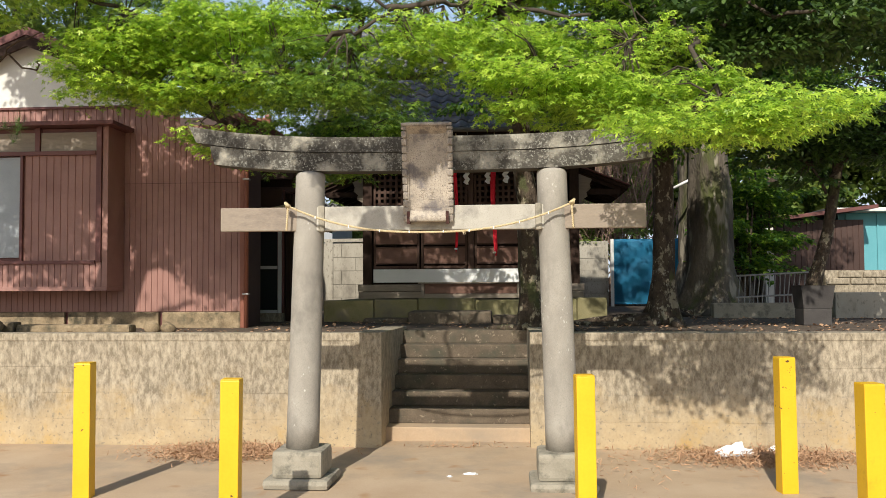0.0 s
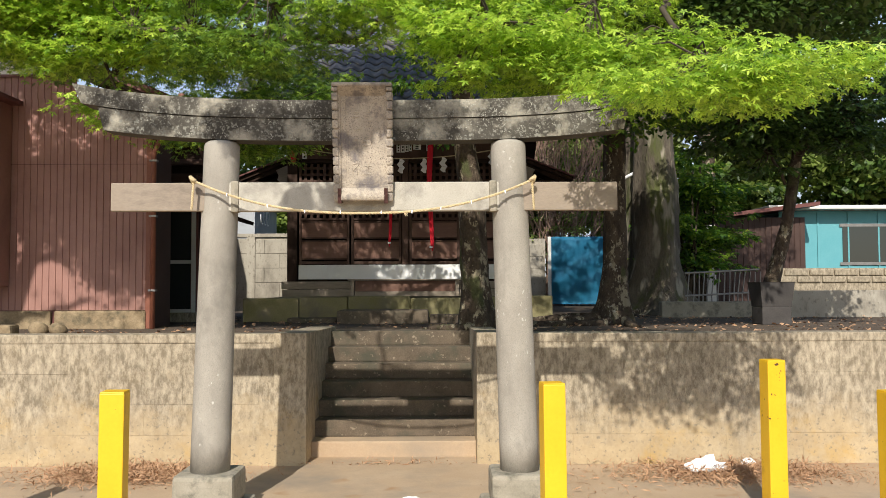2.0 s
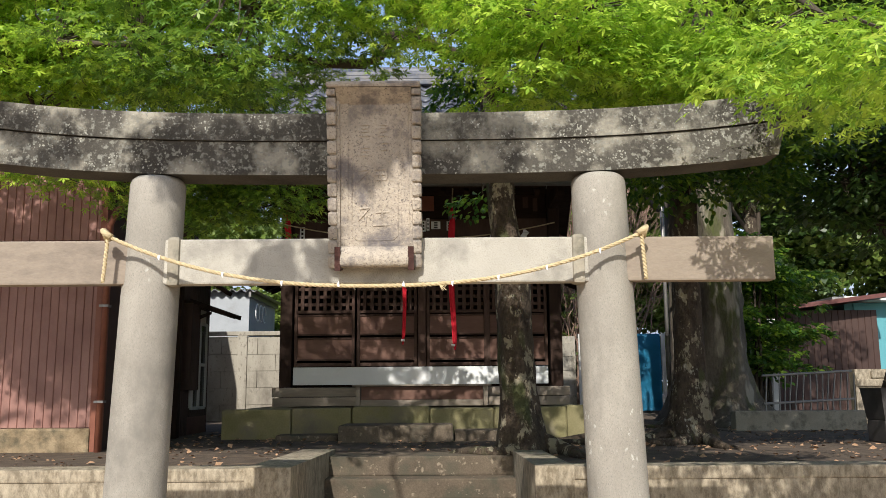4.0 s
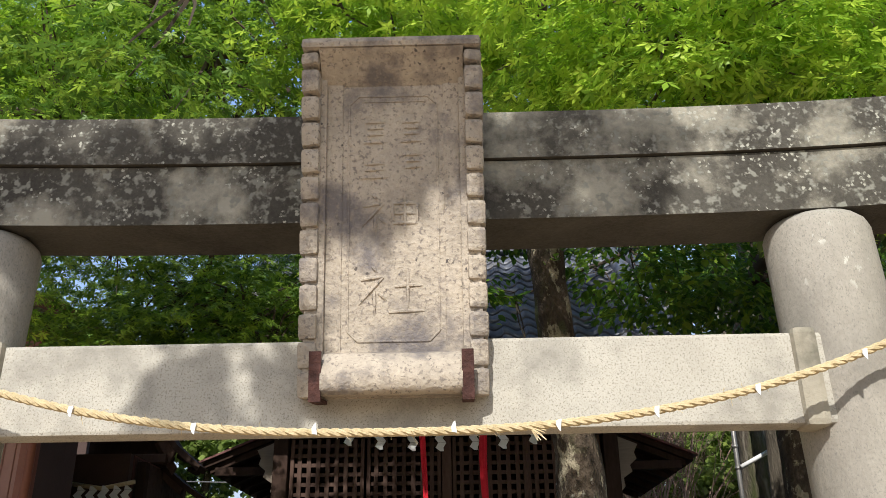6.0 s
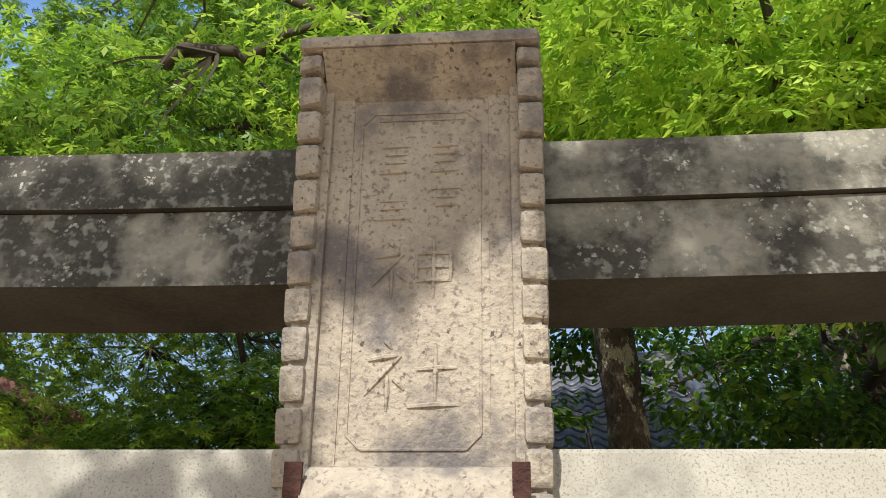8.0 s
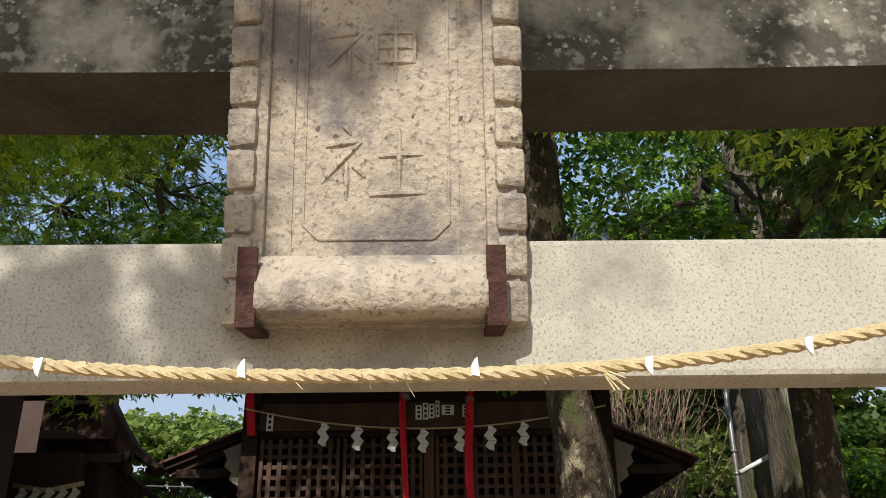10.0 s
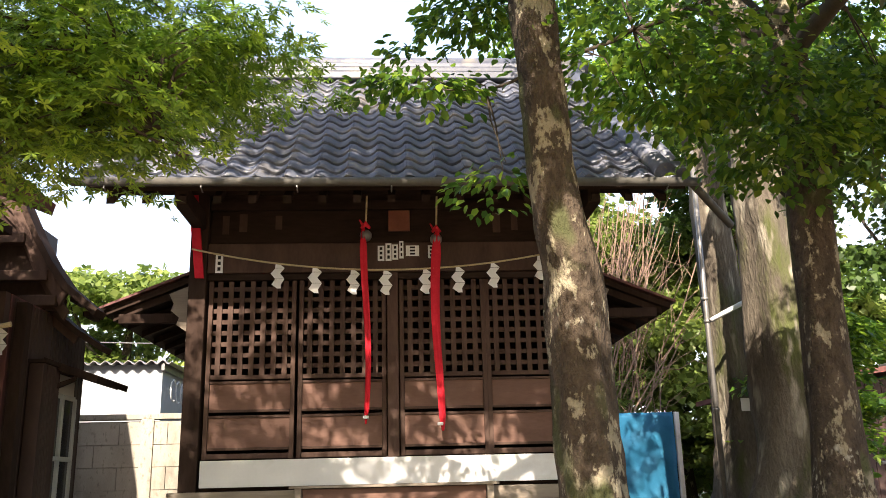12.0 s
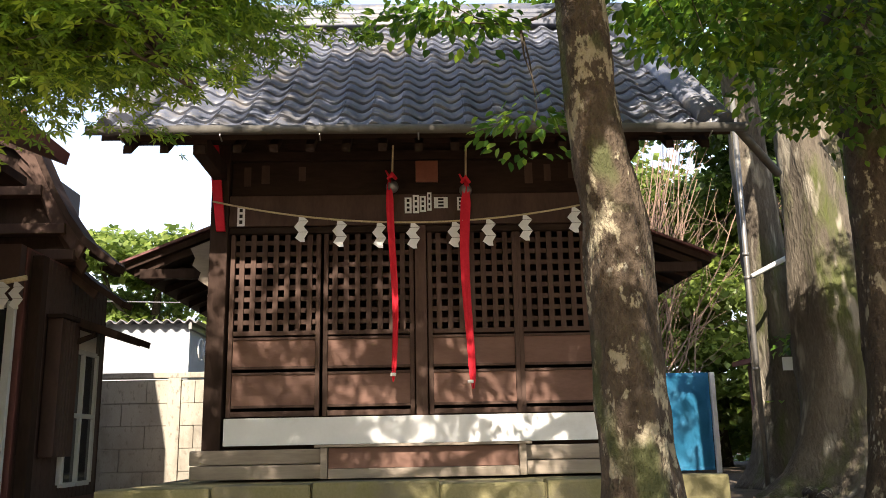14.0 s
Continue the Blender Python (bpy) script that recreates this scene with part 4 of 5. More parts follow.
def trunk(bm, pts, radii, rng, flare=0.0, sides=24, lumps=0.06):
    """A trunk with an uneven skin and root flare."""
    pts = [Vector(p) for p in pts]
    out_p, out_r = [], []
    for i in range(len(pts) - 1):
        for t in np.linspace(0, 1, 11)[:-1]:
            out_p.append(pts[i].lerp(pts[i + 1], t))
            out_r.append(radii[i] + (radii[i + 1] - radii[i]) * t)
    out_p.append(pts[-1]), out_r.append(radii[-1])
    ph = rng.random(4) * 6
    z0 = out_p[0].z
    rings = []
    for p, r in zip(out_p, out_r):
        ring = []
        for k in range(sides):
            a = 2 * math.pi * k / sides
            f = 1 + lumps * (math.sin(3 * a + ph[0] + p.z) + 0.7 * math.sin(5 * a + ph[1] - 1.7 * p.z)) + 0.1 * (noise.noise((math.cos(a) * 2, math.sin(a) * 2, p.z * 1.6 + ph[2]))) + 0.09 * noise.noise((math.cos(a) * 5, math.sin(a) * 5, p.z * 5 + ph[1])) + 0.05 * noise.noise((math.cos(a) * 11, math.sin(a) * 11, p.z * 9 + ph[0]))
            g = flare * math.exp(-(p.z - z0) / 0.28) * (0.65 + 0.6 * max(0, math.sin(5 * a + ph[3])))
            ring.append((p.x + math.cos(a) * r * (f + g), p.y + math.sin(a) * r * (f + g), p.z))
        rings.append(ring)
    rings_mesh(bm, rings)


def local(bm, at):
    bmesh.ops.translate(bm, verts=bm.verts, vec=-Vector(at))
    return bm



# pale spring sky far beyond the yard
haze = bpy.data.materials.new("pale_sky")
haze.use_nodes = True
hn = haze.node_tree.nodes
hn.remove(hn["Principled BSDF"])
glow = hn.new("ShaderNodeEmission")
glow.inputs[1].default_value = 0.8
hgeo, hsep, hmap, hramp = hn.new("ShaderNodeNewGeometry"), hn.new("ShaderNodeSeparateXYZ"), hn.new("ShaderNodeMapRange"), hn.new("ShaderNodeValToRGB")
hmap.inputs[2].default_value = 95.0
hramp.color_ramp.elements[0].color, hramp.color_ramp.elements[1].color = (0.86, 0.93, 1.0, 1), (0.16, 0.36, 0.86, 1)
hmid = hramp.color_ramp.elements.new(0.33)
hmid.color = (0.50, 0.70, 1.0, 1)
hl = haze.node_tree.links
hl.new(hgeo.outputs["Position"], hsep.inputs[0])
hl.new(hsep.outputs[2], hmap.inputs[0])
hl.new(hmap.outputs[0], hramp.inputs[0])
hl.new(hramp.outputs[0], glow.inputs[0])
haze.node_tree.links.new(glow.outputs[0], hn["Material Output"].inputs[0])
bm = bmesh.new()
cols = [[bm.verts.new((90 * math.sin(radians(a)), 90 * math.cos(radians(a)), z)) for z in (-1.0, 95.0)] for a in range(-70, 71, 5)]
for (p, q), (r, t) in zip(cols, cols[1:]):
    bm.faces.new((p, r, t, q))
backdrop = thing("backdrop", (0, 0, 0), "pale hazy spring sky beyond the yard", "sky", kind="structure")
part("sky_sheet", bm, haze, backdrop)

def tiers(rng, regions, fans=8):
    """Big regions (x, y, z, rx, ry, rz, k) broken into k flat leaf shelves that droop outward."""
    out = []
    for x, y, z, rx, ry, rz, k in regions:
        for _ in range(k):
            d = rng.normal(size=3)
            d /= np.linalg.norm(d)
            q = rng.random() ** 0.4
            s = 0.28 + 0.22 * rng.random()
            out.append((x + d[0] * rx * q, y + d[1] * ry * q, z + d[2] * rz * q, s, s, 0.03, fans))
    return out


def twigs(name, parent, rng, mids, hubs, material, r=0.006, every=2):
    """Thin twigs that run from the limbs' ends to the leaf fans."""
    bm = bmesh.new()
    for i in range(0, len(mids), every):
        p = Vector(mids[i])
        h = min((Vector(q) for q in hubs), key=lambda q: (q - p).length)
        if (h - p).length < 0.6:
            mid = p.lerp(h, 0.5) + Vector((0, 0, 0.10 * (p - h).length)) + Vector(rng.normal(0, 0.04, 3))
            tube(bm, [h, mid, p], [r * 2.0, r * 1.3, r * 0.5], 4, False)
    ob = part(name, local(bm, parent.location), material, parent)
    return tagged(ob, kind="stuff")


def along(a, b, n):
    return [tuple(Vector(a).lerp(Vector(b), i / n)) for i in range(1, n + 1)]


def limbs(parent, rng, spans, material=BRANCH):
    hubs = []
    for a, b, r in spans:
        bm = bmesh.new()
        limb(bm, rng, a, b, r, r * 0.5, 7, 0.05)
        part("limb", local(bm, parent.location), material, parent)
        hubs += along(a, b, 4)
    return hubs


# A: the slim leaning tree before the shrine, with the maple boughs over the gate
at = (0.98, 9.95, 1.0)
tree_a = thing("maple_tree", at, "leaning mossy tree with bright green maple boughs", "tree", "trees of the shrine")
bm = bmesh.new()
trunk(bm, [(0.88, 9.95, 0.97), (0.85, 9.95, 1.37), (0.835, 9.95, 1.78), (0.825, 9.95, 2.05), (0.82, 9.95, 2.44), (0.77, 9.95, 2.7), (0.74, 9.95, 2.95), (0.72, 9.95, 3.4), (0.66, 9.95, 4.5)],
      [0.18, 0.142, 0.135, 0.132, 0.130, 0.118, 0.112, 0.110, 0.115], rng, 0.4, 22, 0.05)
part("trunk", local(bm, at), BARK, tree_a)
for pts, rr in (([(0.66, 9.95, 4.4), (0.95, 9.9, 5.2), (1.2, 9.8, 7.0)], [0.10, 0.085, 0.05]), ([(0.66, 9.95, 4.4), (0.4, 9.9, 5.0), (-0.1, 9.8, 6.8)], [0.10, 0.08, 0.04])):
    bm = bmesh.new()
    trunk(bm, pts, rr, rng)
    part("stem", local(bm, at), BARK, tree_a)
hubs = limbs(tree_a, rng, (((0.66, 9.95, 4.2), (-0.9, 8.9, 4.35), 0.055), ((-0.9, 8.9, 4.35), (-2.7, 8.3, 4.0), 0.04), ((-0.9, 8.9, 4.35), (-1.3, 9.3, 3.3), 0.028), ((-0.9, 8.9, 4.35), (-2.6, 9.3, 5.0), 0.03),
                           ((0.66, 9.95, 4.3), (0.5, 8.4, 4.2), 0.05), ((0.5, 8.4, 4.2), (0.9, 7.1, 3.2), 0.028), ((0.5, 8.4, 4.2), (-0.8, 7.6, 3.6), 0.028), ((0.5, 8.4, 4.2), (1.3, 7.4, 3.8), 0.028),
                           ((-1.3, 9.3, 3.3), (-0.75, 9.3, 2.75), 0.014), ((-2.7, 8.3, 4.0), (-2.2, 8.4, 3.0), 0.02), ((0.5, 8.4, 4.2), (-0.6, 6.2, 4.35), 0.03), ((-0.6, 6.2, 4.35), (-0.9, 4.3, 4.15), 0.018),
                           ((-2.7, 8.3, 4.0), (-4.4, 7.7, 4.7), 0.025), ((-0.2, 8.2, 3.5), (-1.9, 7.7, 3.45), 0.032), ((0.5, 8.4, 4.2), (-0.2, 8.2, 3.5), 0.04), ((-0.9, 8.9, 4.35), (-2.1, 10.0, 3.9), 0.025),
                           ((-1.15, 7.4, 4.35), (-0.45, 7.45, 3.92), 0.028), ((-0.45, 7.45, 3.92), (0.2, 7.6, 3.98), 0.034), ((0.2, 7.6, 3.98), (0.7, 8.4, 4.3), 0.045), ((-0.95, 7.3, 3.60), (-0.35, 7.4, 3.86), 0.022), ((0.66, 9.95, 4.4), (0.7, 8.4, 4.3), 0.055),
                           ((0.7, 8.4, 4.3), (2.0, 8.6, 5.0), 0.05)))
# The (-4.3, 7.8) boughs stand mostly out of view, added to shade the house.
REGION_A = [(-2.15, 8.5, 2.98, 0.35, 0.3, 0.14, 5), (-2.0, 8.2, 3.4, 0.6, 0.3, 0.22, 14), (-4.3, 7.8, 4.65, 1.7, 0.6, 0.5, 60),
            (0.95, 7.0, 3.14, 0.8, 0.4, 0.24, 26), (0.3, 7.5, 3.6, 0.8, 0.6, 0.28, 22), (-3.15, 8.2, 3.75, 0.75, 0.45, 0.45, 30), (-1.9, 8.0, 3.95, 0.9, 0.4, 0.22, 24),
            (-2.3, 8.2, 3.75, 1.2, 0.6, 0.45, 30)]
# Includes the unseen (-5.6, 7.6) boughs, added to shade the house wall.
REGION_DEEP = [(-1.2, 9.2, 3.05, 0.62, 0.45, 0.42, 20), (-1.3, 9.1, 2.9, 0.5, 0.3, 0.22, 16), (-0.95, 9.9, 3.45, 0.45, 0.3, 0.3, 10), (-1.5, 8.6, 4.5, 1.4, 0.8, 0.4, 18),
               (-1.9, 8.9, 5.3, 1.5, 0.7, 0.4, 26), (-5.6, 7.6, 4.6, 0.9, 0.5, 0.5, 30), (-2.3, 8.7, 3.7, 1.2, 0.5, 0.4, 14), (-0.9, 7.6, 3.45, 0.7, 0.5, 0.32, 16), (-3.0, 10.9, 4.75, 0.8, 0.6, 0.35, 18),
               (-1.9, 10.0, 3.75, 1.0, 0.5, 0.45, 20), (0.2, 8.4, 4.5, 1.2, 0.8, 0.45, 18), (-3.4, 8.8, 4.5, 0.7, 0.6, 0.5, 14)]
# High leaves, mostly unseen, added to shade the hall, roof and house gable.
REGION_HIGH = [(-0.3, 9.3, 6.0, 1.7, 0.8, 0.7, 62), (0.3, 10.0, 7.4, 1.8, 1.1, 0.8, 60), (-0.7, 8.7, 7.9, 1.5, 0.9, 0.6, 30), (-5.0, 7.3, 6.5, 0.9, 0.4, 0.3, 24), (-5.7, 6.6, 4.7, 0.5, 0.3, 0.5, 8), (-4.2, 7.1, 5.0, 0.9, 0.3, 0.4, 8)]
# unseen leaves before the gate, added and shaped to shade plaque and lintel
LOBES_BOUGH = [(-0.36, 4.5, 4.08, 0.30, 0.10, 0.18, 58), (-0.98, 4.5, 4.05, 0.33, 0.08, 0.09, 22), (0.05, 4.5, 4.08, 0.17, 0.08, 0.08, 14), (-0.66, 4.5, 3.60, 0.12, 0.06, 0.05, 6), (1.6, 4.5, 4.15, 0.2, 0.1, 0.1, 7), (-1.75, 4.5, 4.2, 0.2, 0.1, 0.06, 5)]
_, mids = crown("crown", tree_a, rng, tiers(rng, REGION_A), 34, 0.2, maple_shape(), 0.043, MAPLE, -0.5, 0.33)
# Back boughs: greener leaves, darkened in colour to stand for inner shade.
_, deep = crown("inner_crown", tree_a, rng, tiers(rng, REGION_DEEP), 34, 0.2, maple_shape(), 0.043, MAPLE_DEEP, -0.5, 0.33, "deeper green inner boughs, shade put into the colour")
crown("shading_crown", tree_a, rng, tiers(rng, REGION_HIGH), 22, 0.26, oval_shape(), 0.085, MAPLE_DEEP, -0.4, 0.4)
_, bough = crown("shade_bough", tree_a, rng, LOBES_BOUGH, 30, 0.10, maple_shape(), 0.06, MAPLE, -0.3, 0.3)
mids = np.concatenate((mids, deep, bough))
twigs("twig", tree_a, rng, mids, hubs, BRANCH, 0.005, 3)

# B: the maple with the low bough over the forecourt
at = (2.45, 11.1, 1.0)
tree_b = thing("maple_tree", at, "dark-stemmed forked maple with a low bright green bough", "tree", "trees of the shrine")
bm = bmesh.new()
trunk(bm, [(2.50, 11.1, 0.97), (2.52, 11.1, 1.6), (2.53, 11.1, 2.6), (2.55, 11.1, 3.3), (2.5, 11.0, 4.8)], [0.17, 0.135, 0.125, 0.13, 0.09], rng, 0.9)
part("trunk", local(bm, at), BARK, tree_b)
hubs = limbs(tree_b, rng, (((2.44, 11.1, 3.2), (3.0, 10.9, 3.75), 0.10), ((3.0, 10.9, 3.75), (4.2, 10.6, 5.4), 0.07), ((2.38, 11.05, 3.9), (2.2, 8.5, 4.1), 0.06), ((2.2, 8.5, 4.1), (2.1, 6.2, 2.78), 0.03),
                           ((2.2, 8.5, 4.1), (3.2, 7.5, 3.8), 0.03), ((2.2, 8.5, 4.1), (1.6, 7.2, 3.5), 0.025), ((2.36, 11.0, 4.7), (2.3, 10.6, 6.5), 0.09)))
REGION_B = [(2.1, 5.95, 2.64, 0.68, 0.38, 0.17, 18), (1.75, 7.0, 3.0, 0.7, 0.4, 0.22, 18), (1.5, 7.6, 3.55, 0.6, 0.4, 0.25, 14), (1.2, 8.5, 4.4, 0.9, 0.9, 0.4, 14)]
_, mids = crown("crown", tree_b, rng, tiers(rng, REGION_B), 34, 0.2, maple_shape(), 0.043, MAPLE, -0.5, 0.33)
# Dark evergreen-like leaves; the crown's shade is also put into their colour.
crown("shaded_crown", tree_b, rng, tiers(rng, [(2.1, 8.5, 3.55, 0.6, 0.4, 0.3, 16), (3.0, 8.0, 3.9, 1.0, 0.5, 0.4, 34), (4.2, 8.6, 4.2, 0.9, 0.6, 0.5, 26), (2.5, 9.0, 4.3, 1.1, 0.7, 0.5, 40), (3.3, 10.0, 5.6, 1.5, 1.0, 0.8, 60), (4.6, 9.6, 4.6, 1.0, 0.8, 0.7, 30), (2.0, 8.4, 5.4, 1.2, 0.7, 0.5, 30)]), 20, 0.24, oval_shape(), 0.07, DARKLEAF, -0.4, 0.4, "dark inner boughs, shade put into their leaf colour")
twigs("twig", tree_b, rng, mids, hubs, BRANCH, 0.005, 3)

# C: the thick pale tree, and the slimmer one beside it
at = (3.93, 14.6, 1.0)
tree_c = thing("evergreen_tree", at, "thick pale mossy evergreen tree with spreading roots", "tree", "trees of the shrine")
bm = bmesh.new()
trunk(bm, [(3.93, 14.6, 0.97), (3.93, 14.6, 1.8), (3.93, 14.6, 3.0), (3.86, 14.6, 4.4), (3.7, 14.5, 7.0)], [0.40, 0.35, 0.33, 0.28, 0.16], rng, 1.2, 28, 0.09)
part("trunk", local(bm, at), BARK_PALE, tree_c)
hubs = limbs(tree_c, rng, (((3.75, 14.5, 5.9), (2.4, 12.0, 5.2), 0.06), ((2.4, 12.0, 5.2), (1.6, 10.3, 4.0), 0.03), ((3.7, 14.5, 6.2), (5.0, 12.9, 5.6), 0.06), ((2.4, 12.0, 5.2), (2.5, 10.3, 4.0), 0.03),
                           ((1.6, 10.3, 4.0), (0.55, 10.7, 3.7), 0.016)))
REGION_C = [(2.2, 10.35, 3.45, 0.8, 0.4, 0.38, 12), (1.45, 10.2, 3.6, 0.5, 0.4, 0.40, 7), (0.6, 11.0, 4.35, 0.5, 0.4, 0.25, 5), (3.0, 11.6, 4.3, 1.0, 0.8, 0.35, 18),
            (5.2, 13.0, 5.2, 1.2, 1.0, 0.8, 26), (1.5, 11.3, 5.3, 1.2, 0.8, 0.5, 16), (3.3, 10.6, 3.5, 0.5, 0.4, 0.35, 8), (3.0, 13.5, 6.8, 2.0, 1.2, 0.7, 26)]
_, mids = crown("crown", tree_c, rng, tiers(rng, REGION_C) + [(0.60, 10.75, 3.22, 0.12, 0.1, 0.17, 6), (0.20, 10.6, 3.75, 0.35, 0.1, 0.10, 12)], 28, 0.22, oval_shape(), 0.062, EVERGREEN, -0.5)
twigs("twig", tree_c, rng, mids, hubs, BRANCH, 0.0035, 4)
at = (3.98, 16.0, 1.0)
tree_d = thing("evergreen_tree", at, "slim pale evergreen trunk with torn bark", "tree", "trees of the shrine")
bm = bmesh.new()
trunk(bm, [(3.94, 16.0, 0.97), (3.93, 16.0, 2.0), (3.88, 16.0, 3.5), (3.82, 16.0, 5.0), (3.7, 16.0, 7.5)], [0.30, 0.25, 0.23, 0.20, 0.12], rng, 0.8, 20, 0.09)
part("trunk", local(bm, at), BARK_PALE, tree_d)
crown("crown", tree_d, rng, tiers(rng, [(3.6, 16.5, 7.0, 2.2, 1.5, 1.3, 60)]), 22, 0.25, oval_shape(), 0.10, EVERGREEN, -0.5)
note = thing("paper_notice", (3.86, 15.60, 2.29), "small white paper notice pinned to the trunk", "notice")
boxpart("sheet", PAPER, note, -0.055, 0.055, -0.03, -0.024, -0.07, 0.07, 0)

# surface roots
for k, (x, y, a, ln) in enumerate(((2.45, 11.1, 190, 1.3), (2.45, 11.1, 235, 1.0), (2.45, 11.1, 300, 1.1), (2.45, 11.1, 160, 1.5), (3.93, 14.6, 230, 1.8), (3.93, 14.6, 280, 1.7), (3.93, 14.6, 200, 1.6), (0.98, 9.95, 200, 0.7), (0.98, 9.95, 320, 0.8))):
    owner = {2.45: tree_b, 3.93: tree_c, 0.98: tree_a}[x]
    bm = bmesh.new()
    pts, rad = [], []
    for i in range(9):
        u = i / 8
        aa = radians(a + 25 * math.sin(u * 4 + k))
        pts.append((x + math.cos(aa) * ln * u, y + math.sin(aa) * ln * u, SOILZ + 0.07 - 0.09 * u + 0.02 * math.sin(u * 9 + k)))
        rad.append(0.085 * (1 - 0.75 * u))
    tube(bm, pts, rad, 8)
    part("root", local(bm, owner.location), BARK, owner)

# potted tree
pot = thing("planter", (4.27, 10.9, SOILZ), "dark grey two-tier square planter", "planter")
boxpart("base_tier", PLANTER, pot, -0.165, 0.165, -0.165, 0.165, 0, 0.20, 0.012)
bm = bmesh.new()
rings_mesh(bm, [[(-a, -a, z), (a, -a, z), (a, a, z), (-a, a, z)] for a, z in ((0.165, 0.202), (0.195, 0.47), (0.20, 0.48), (0.175, 0.48), (0.165, 0.42))], smooth=False)
part("bowl", bm, PLANTER, pot)
boxpart("soil", SOIL, pot, -0.168, 0.168, -0.168, 0.168, 0.40, 0.43, 0)
at = (4.26, 10.9, SOILZ + 0.42)
small = thing("young_tree", at, "young leaning tree growing in the planter", "tree")
bm = bmesh.new()
trunk(bm, [(4.26, 10.9, 1.41), (4.36, 10.9, 1.75), (4.46, 10.9, 2.1), (4.60, 10.9, 2.9), (4.62, 10.9, 3.8)], [0.085, 0.075, 0.07, 0.06, 0.03], rng, 0.2, 12)
part("trunk", local(bm, at), BARK, small)
hubs = limbs(small, rng, (((4.46, 10.9, 2.6), (4.0, 10.7, 3.3), 0.02), ((4.5, 10.9, 2.8), (5.1, 10.8, 3.5), 0.02), ((4.5, 10.9, 3.2), (4.7, 10.4, 3.9), 0.018)))
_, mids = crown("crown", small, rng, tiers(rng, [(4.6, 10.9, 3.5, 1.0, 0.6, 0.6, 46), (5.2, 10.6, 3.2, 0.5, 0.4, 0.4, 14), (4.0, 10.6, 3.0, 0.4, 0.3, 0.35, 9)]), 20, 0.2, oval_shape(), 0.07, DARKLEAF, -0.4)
twigs("twig", small, rng, mids, hubs, BRANCH, 0.005, 2)

# pine at the forecourt's edge, its sprigs before the house
at = (-5.3, 7.0, 0.0)
pine = thing("pine_tree", at, "pine tree with long tufted needles beside the forecourt", "tree")
bm = bmesh.new()
trunk(bm, [(-5.3, 7.0, 0.0), (-5.25, 6.8, 1.8), (-5.0, 6.4, 3.6), (-4.7, 5.9, 5.2), (-4.5, 5.7, 6.6)], [0.17, 0.14, 0.12, 0.09, 0.04], rng, 0.5, 18)
part("trunk", local(bm, at), PINE_BARK, pine)
limbs(pine, rng, (((-5.15, 6.6, 2.9), (-3.75, 7.3, 2.9), 0.03), ((-4.9, 6.2, 4.2), (-4.1, 5.4, 5.2), 0.045), ((-4.7, 5.9, 5.2), (-3.4, 5.4, 5.9), 0.04), ((-4.8, 6.0, 4.8), (-5.6, 5.3, 5.6), 0.04),
                  ((-5.1, 6.5, 3.3), (-4.9, 8.4, 3.95), 0.03), ((-4.9, 8.4, 3.95), (-4.2, 8.45, 3.72), 0.016), ((-4.2, 8.45, 3.72), (-3.9, 8.4, 3.95), 0.010), ((-4.6, 8.42, 3.85), (-4.1, 8.4, 4.1), 0.010)), PINE_BARK)
needle = (np.array([(0.012, 0, 0), (0, 1.0, 0), (-0.012, 0, 0)]), [(0, 1, 2)])
tufts = [(-3.74, 7.3, 2.9, 0.06, 0.08, 0.08, 7)] + tiers(rng, [(-4.2, 5.5, 5.5, 1.0, 0.6, 0.5, 14), (-5.2, 5.6, 5.6, 0.7, 0.5, 0.5, 12), (-3.3, 5.5, 6.0, 0.6, 0.4, 0.25, 4)], 6)
pos, yaw, mids = sprays(rng, tufts, 1, 0.05)
pos, k = np.repeat(pos, 46, axis=0), 46 * len(pos)
me = leaves_mesh("needles", needle, pos, rng.random(k) * 6.3, rng.normal(0.5, 0.6, k), rng.normal(0, 0.4, k), 0.09 + 0.05 * rng.random(k), PINE)
ob = new("needles", me)
ob.parent, ob.matrix_parent_inverse = pine, Matrix.Translation(-pine.location)
tagged(ob, kind="stuff")

# ---- rope across the gate ----
rope = thing("straw_rope", (0, 6.455, 0), "twisted straw rope tied between the gate pillars", "rope")


def rope_at(u):
    x = -1.06 + 2.12 * u
    return Vector((x, -0.02 + 0.02 * abs(2 * u - 1) ** 3, 1.897 + 0.208 * abs(x / 1.06) ** 2.4))


for s in range(3):
    bm = bmesh.new()
    pts = []
    for i in range(241):
        u = i / 240
        p, a = rope_at(u), 2 * math.pi * (u * 36 + s / 3)
        pts.append(p + Vector((0, math.cos(a), math.sin(a))) * 0.0040)
    tube(bm, pts, 0.0046, 6)
    part("strand", bm, ROPE, rope)
for sx in (-1, 1):
    for s in range(2):
        bm = bmesh.new()
        pts = []
        for i in range(41):
            u = i / 40
            a = 2 * math.pi * (u * 6 + s / 2)
            pts.append(Vector((sx * (1.06 + 0.012 * u), 0.0, 2.105 - 0.185 * u)) + Vector((math.cos(a), math.sin(a), 0)) * 0.004)
        tube(bm, pts, 0.005, 6)
        part("tail", bm, ROPE, rope)
    bm = bmesh.new()
    tube(bm, [(sx * 1.05, 0.0, 2.10), (sx * 1.075, -0.005, 2.125), (sx * 1.065, 0.02, 2.09)], 0.016, 8)
    part("knot", bm, ROPE, rope)
bm = bmesh.new()
r2 = np.random.default_rng(11)
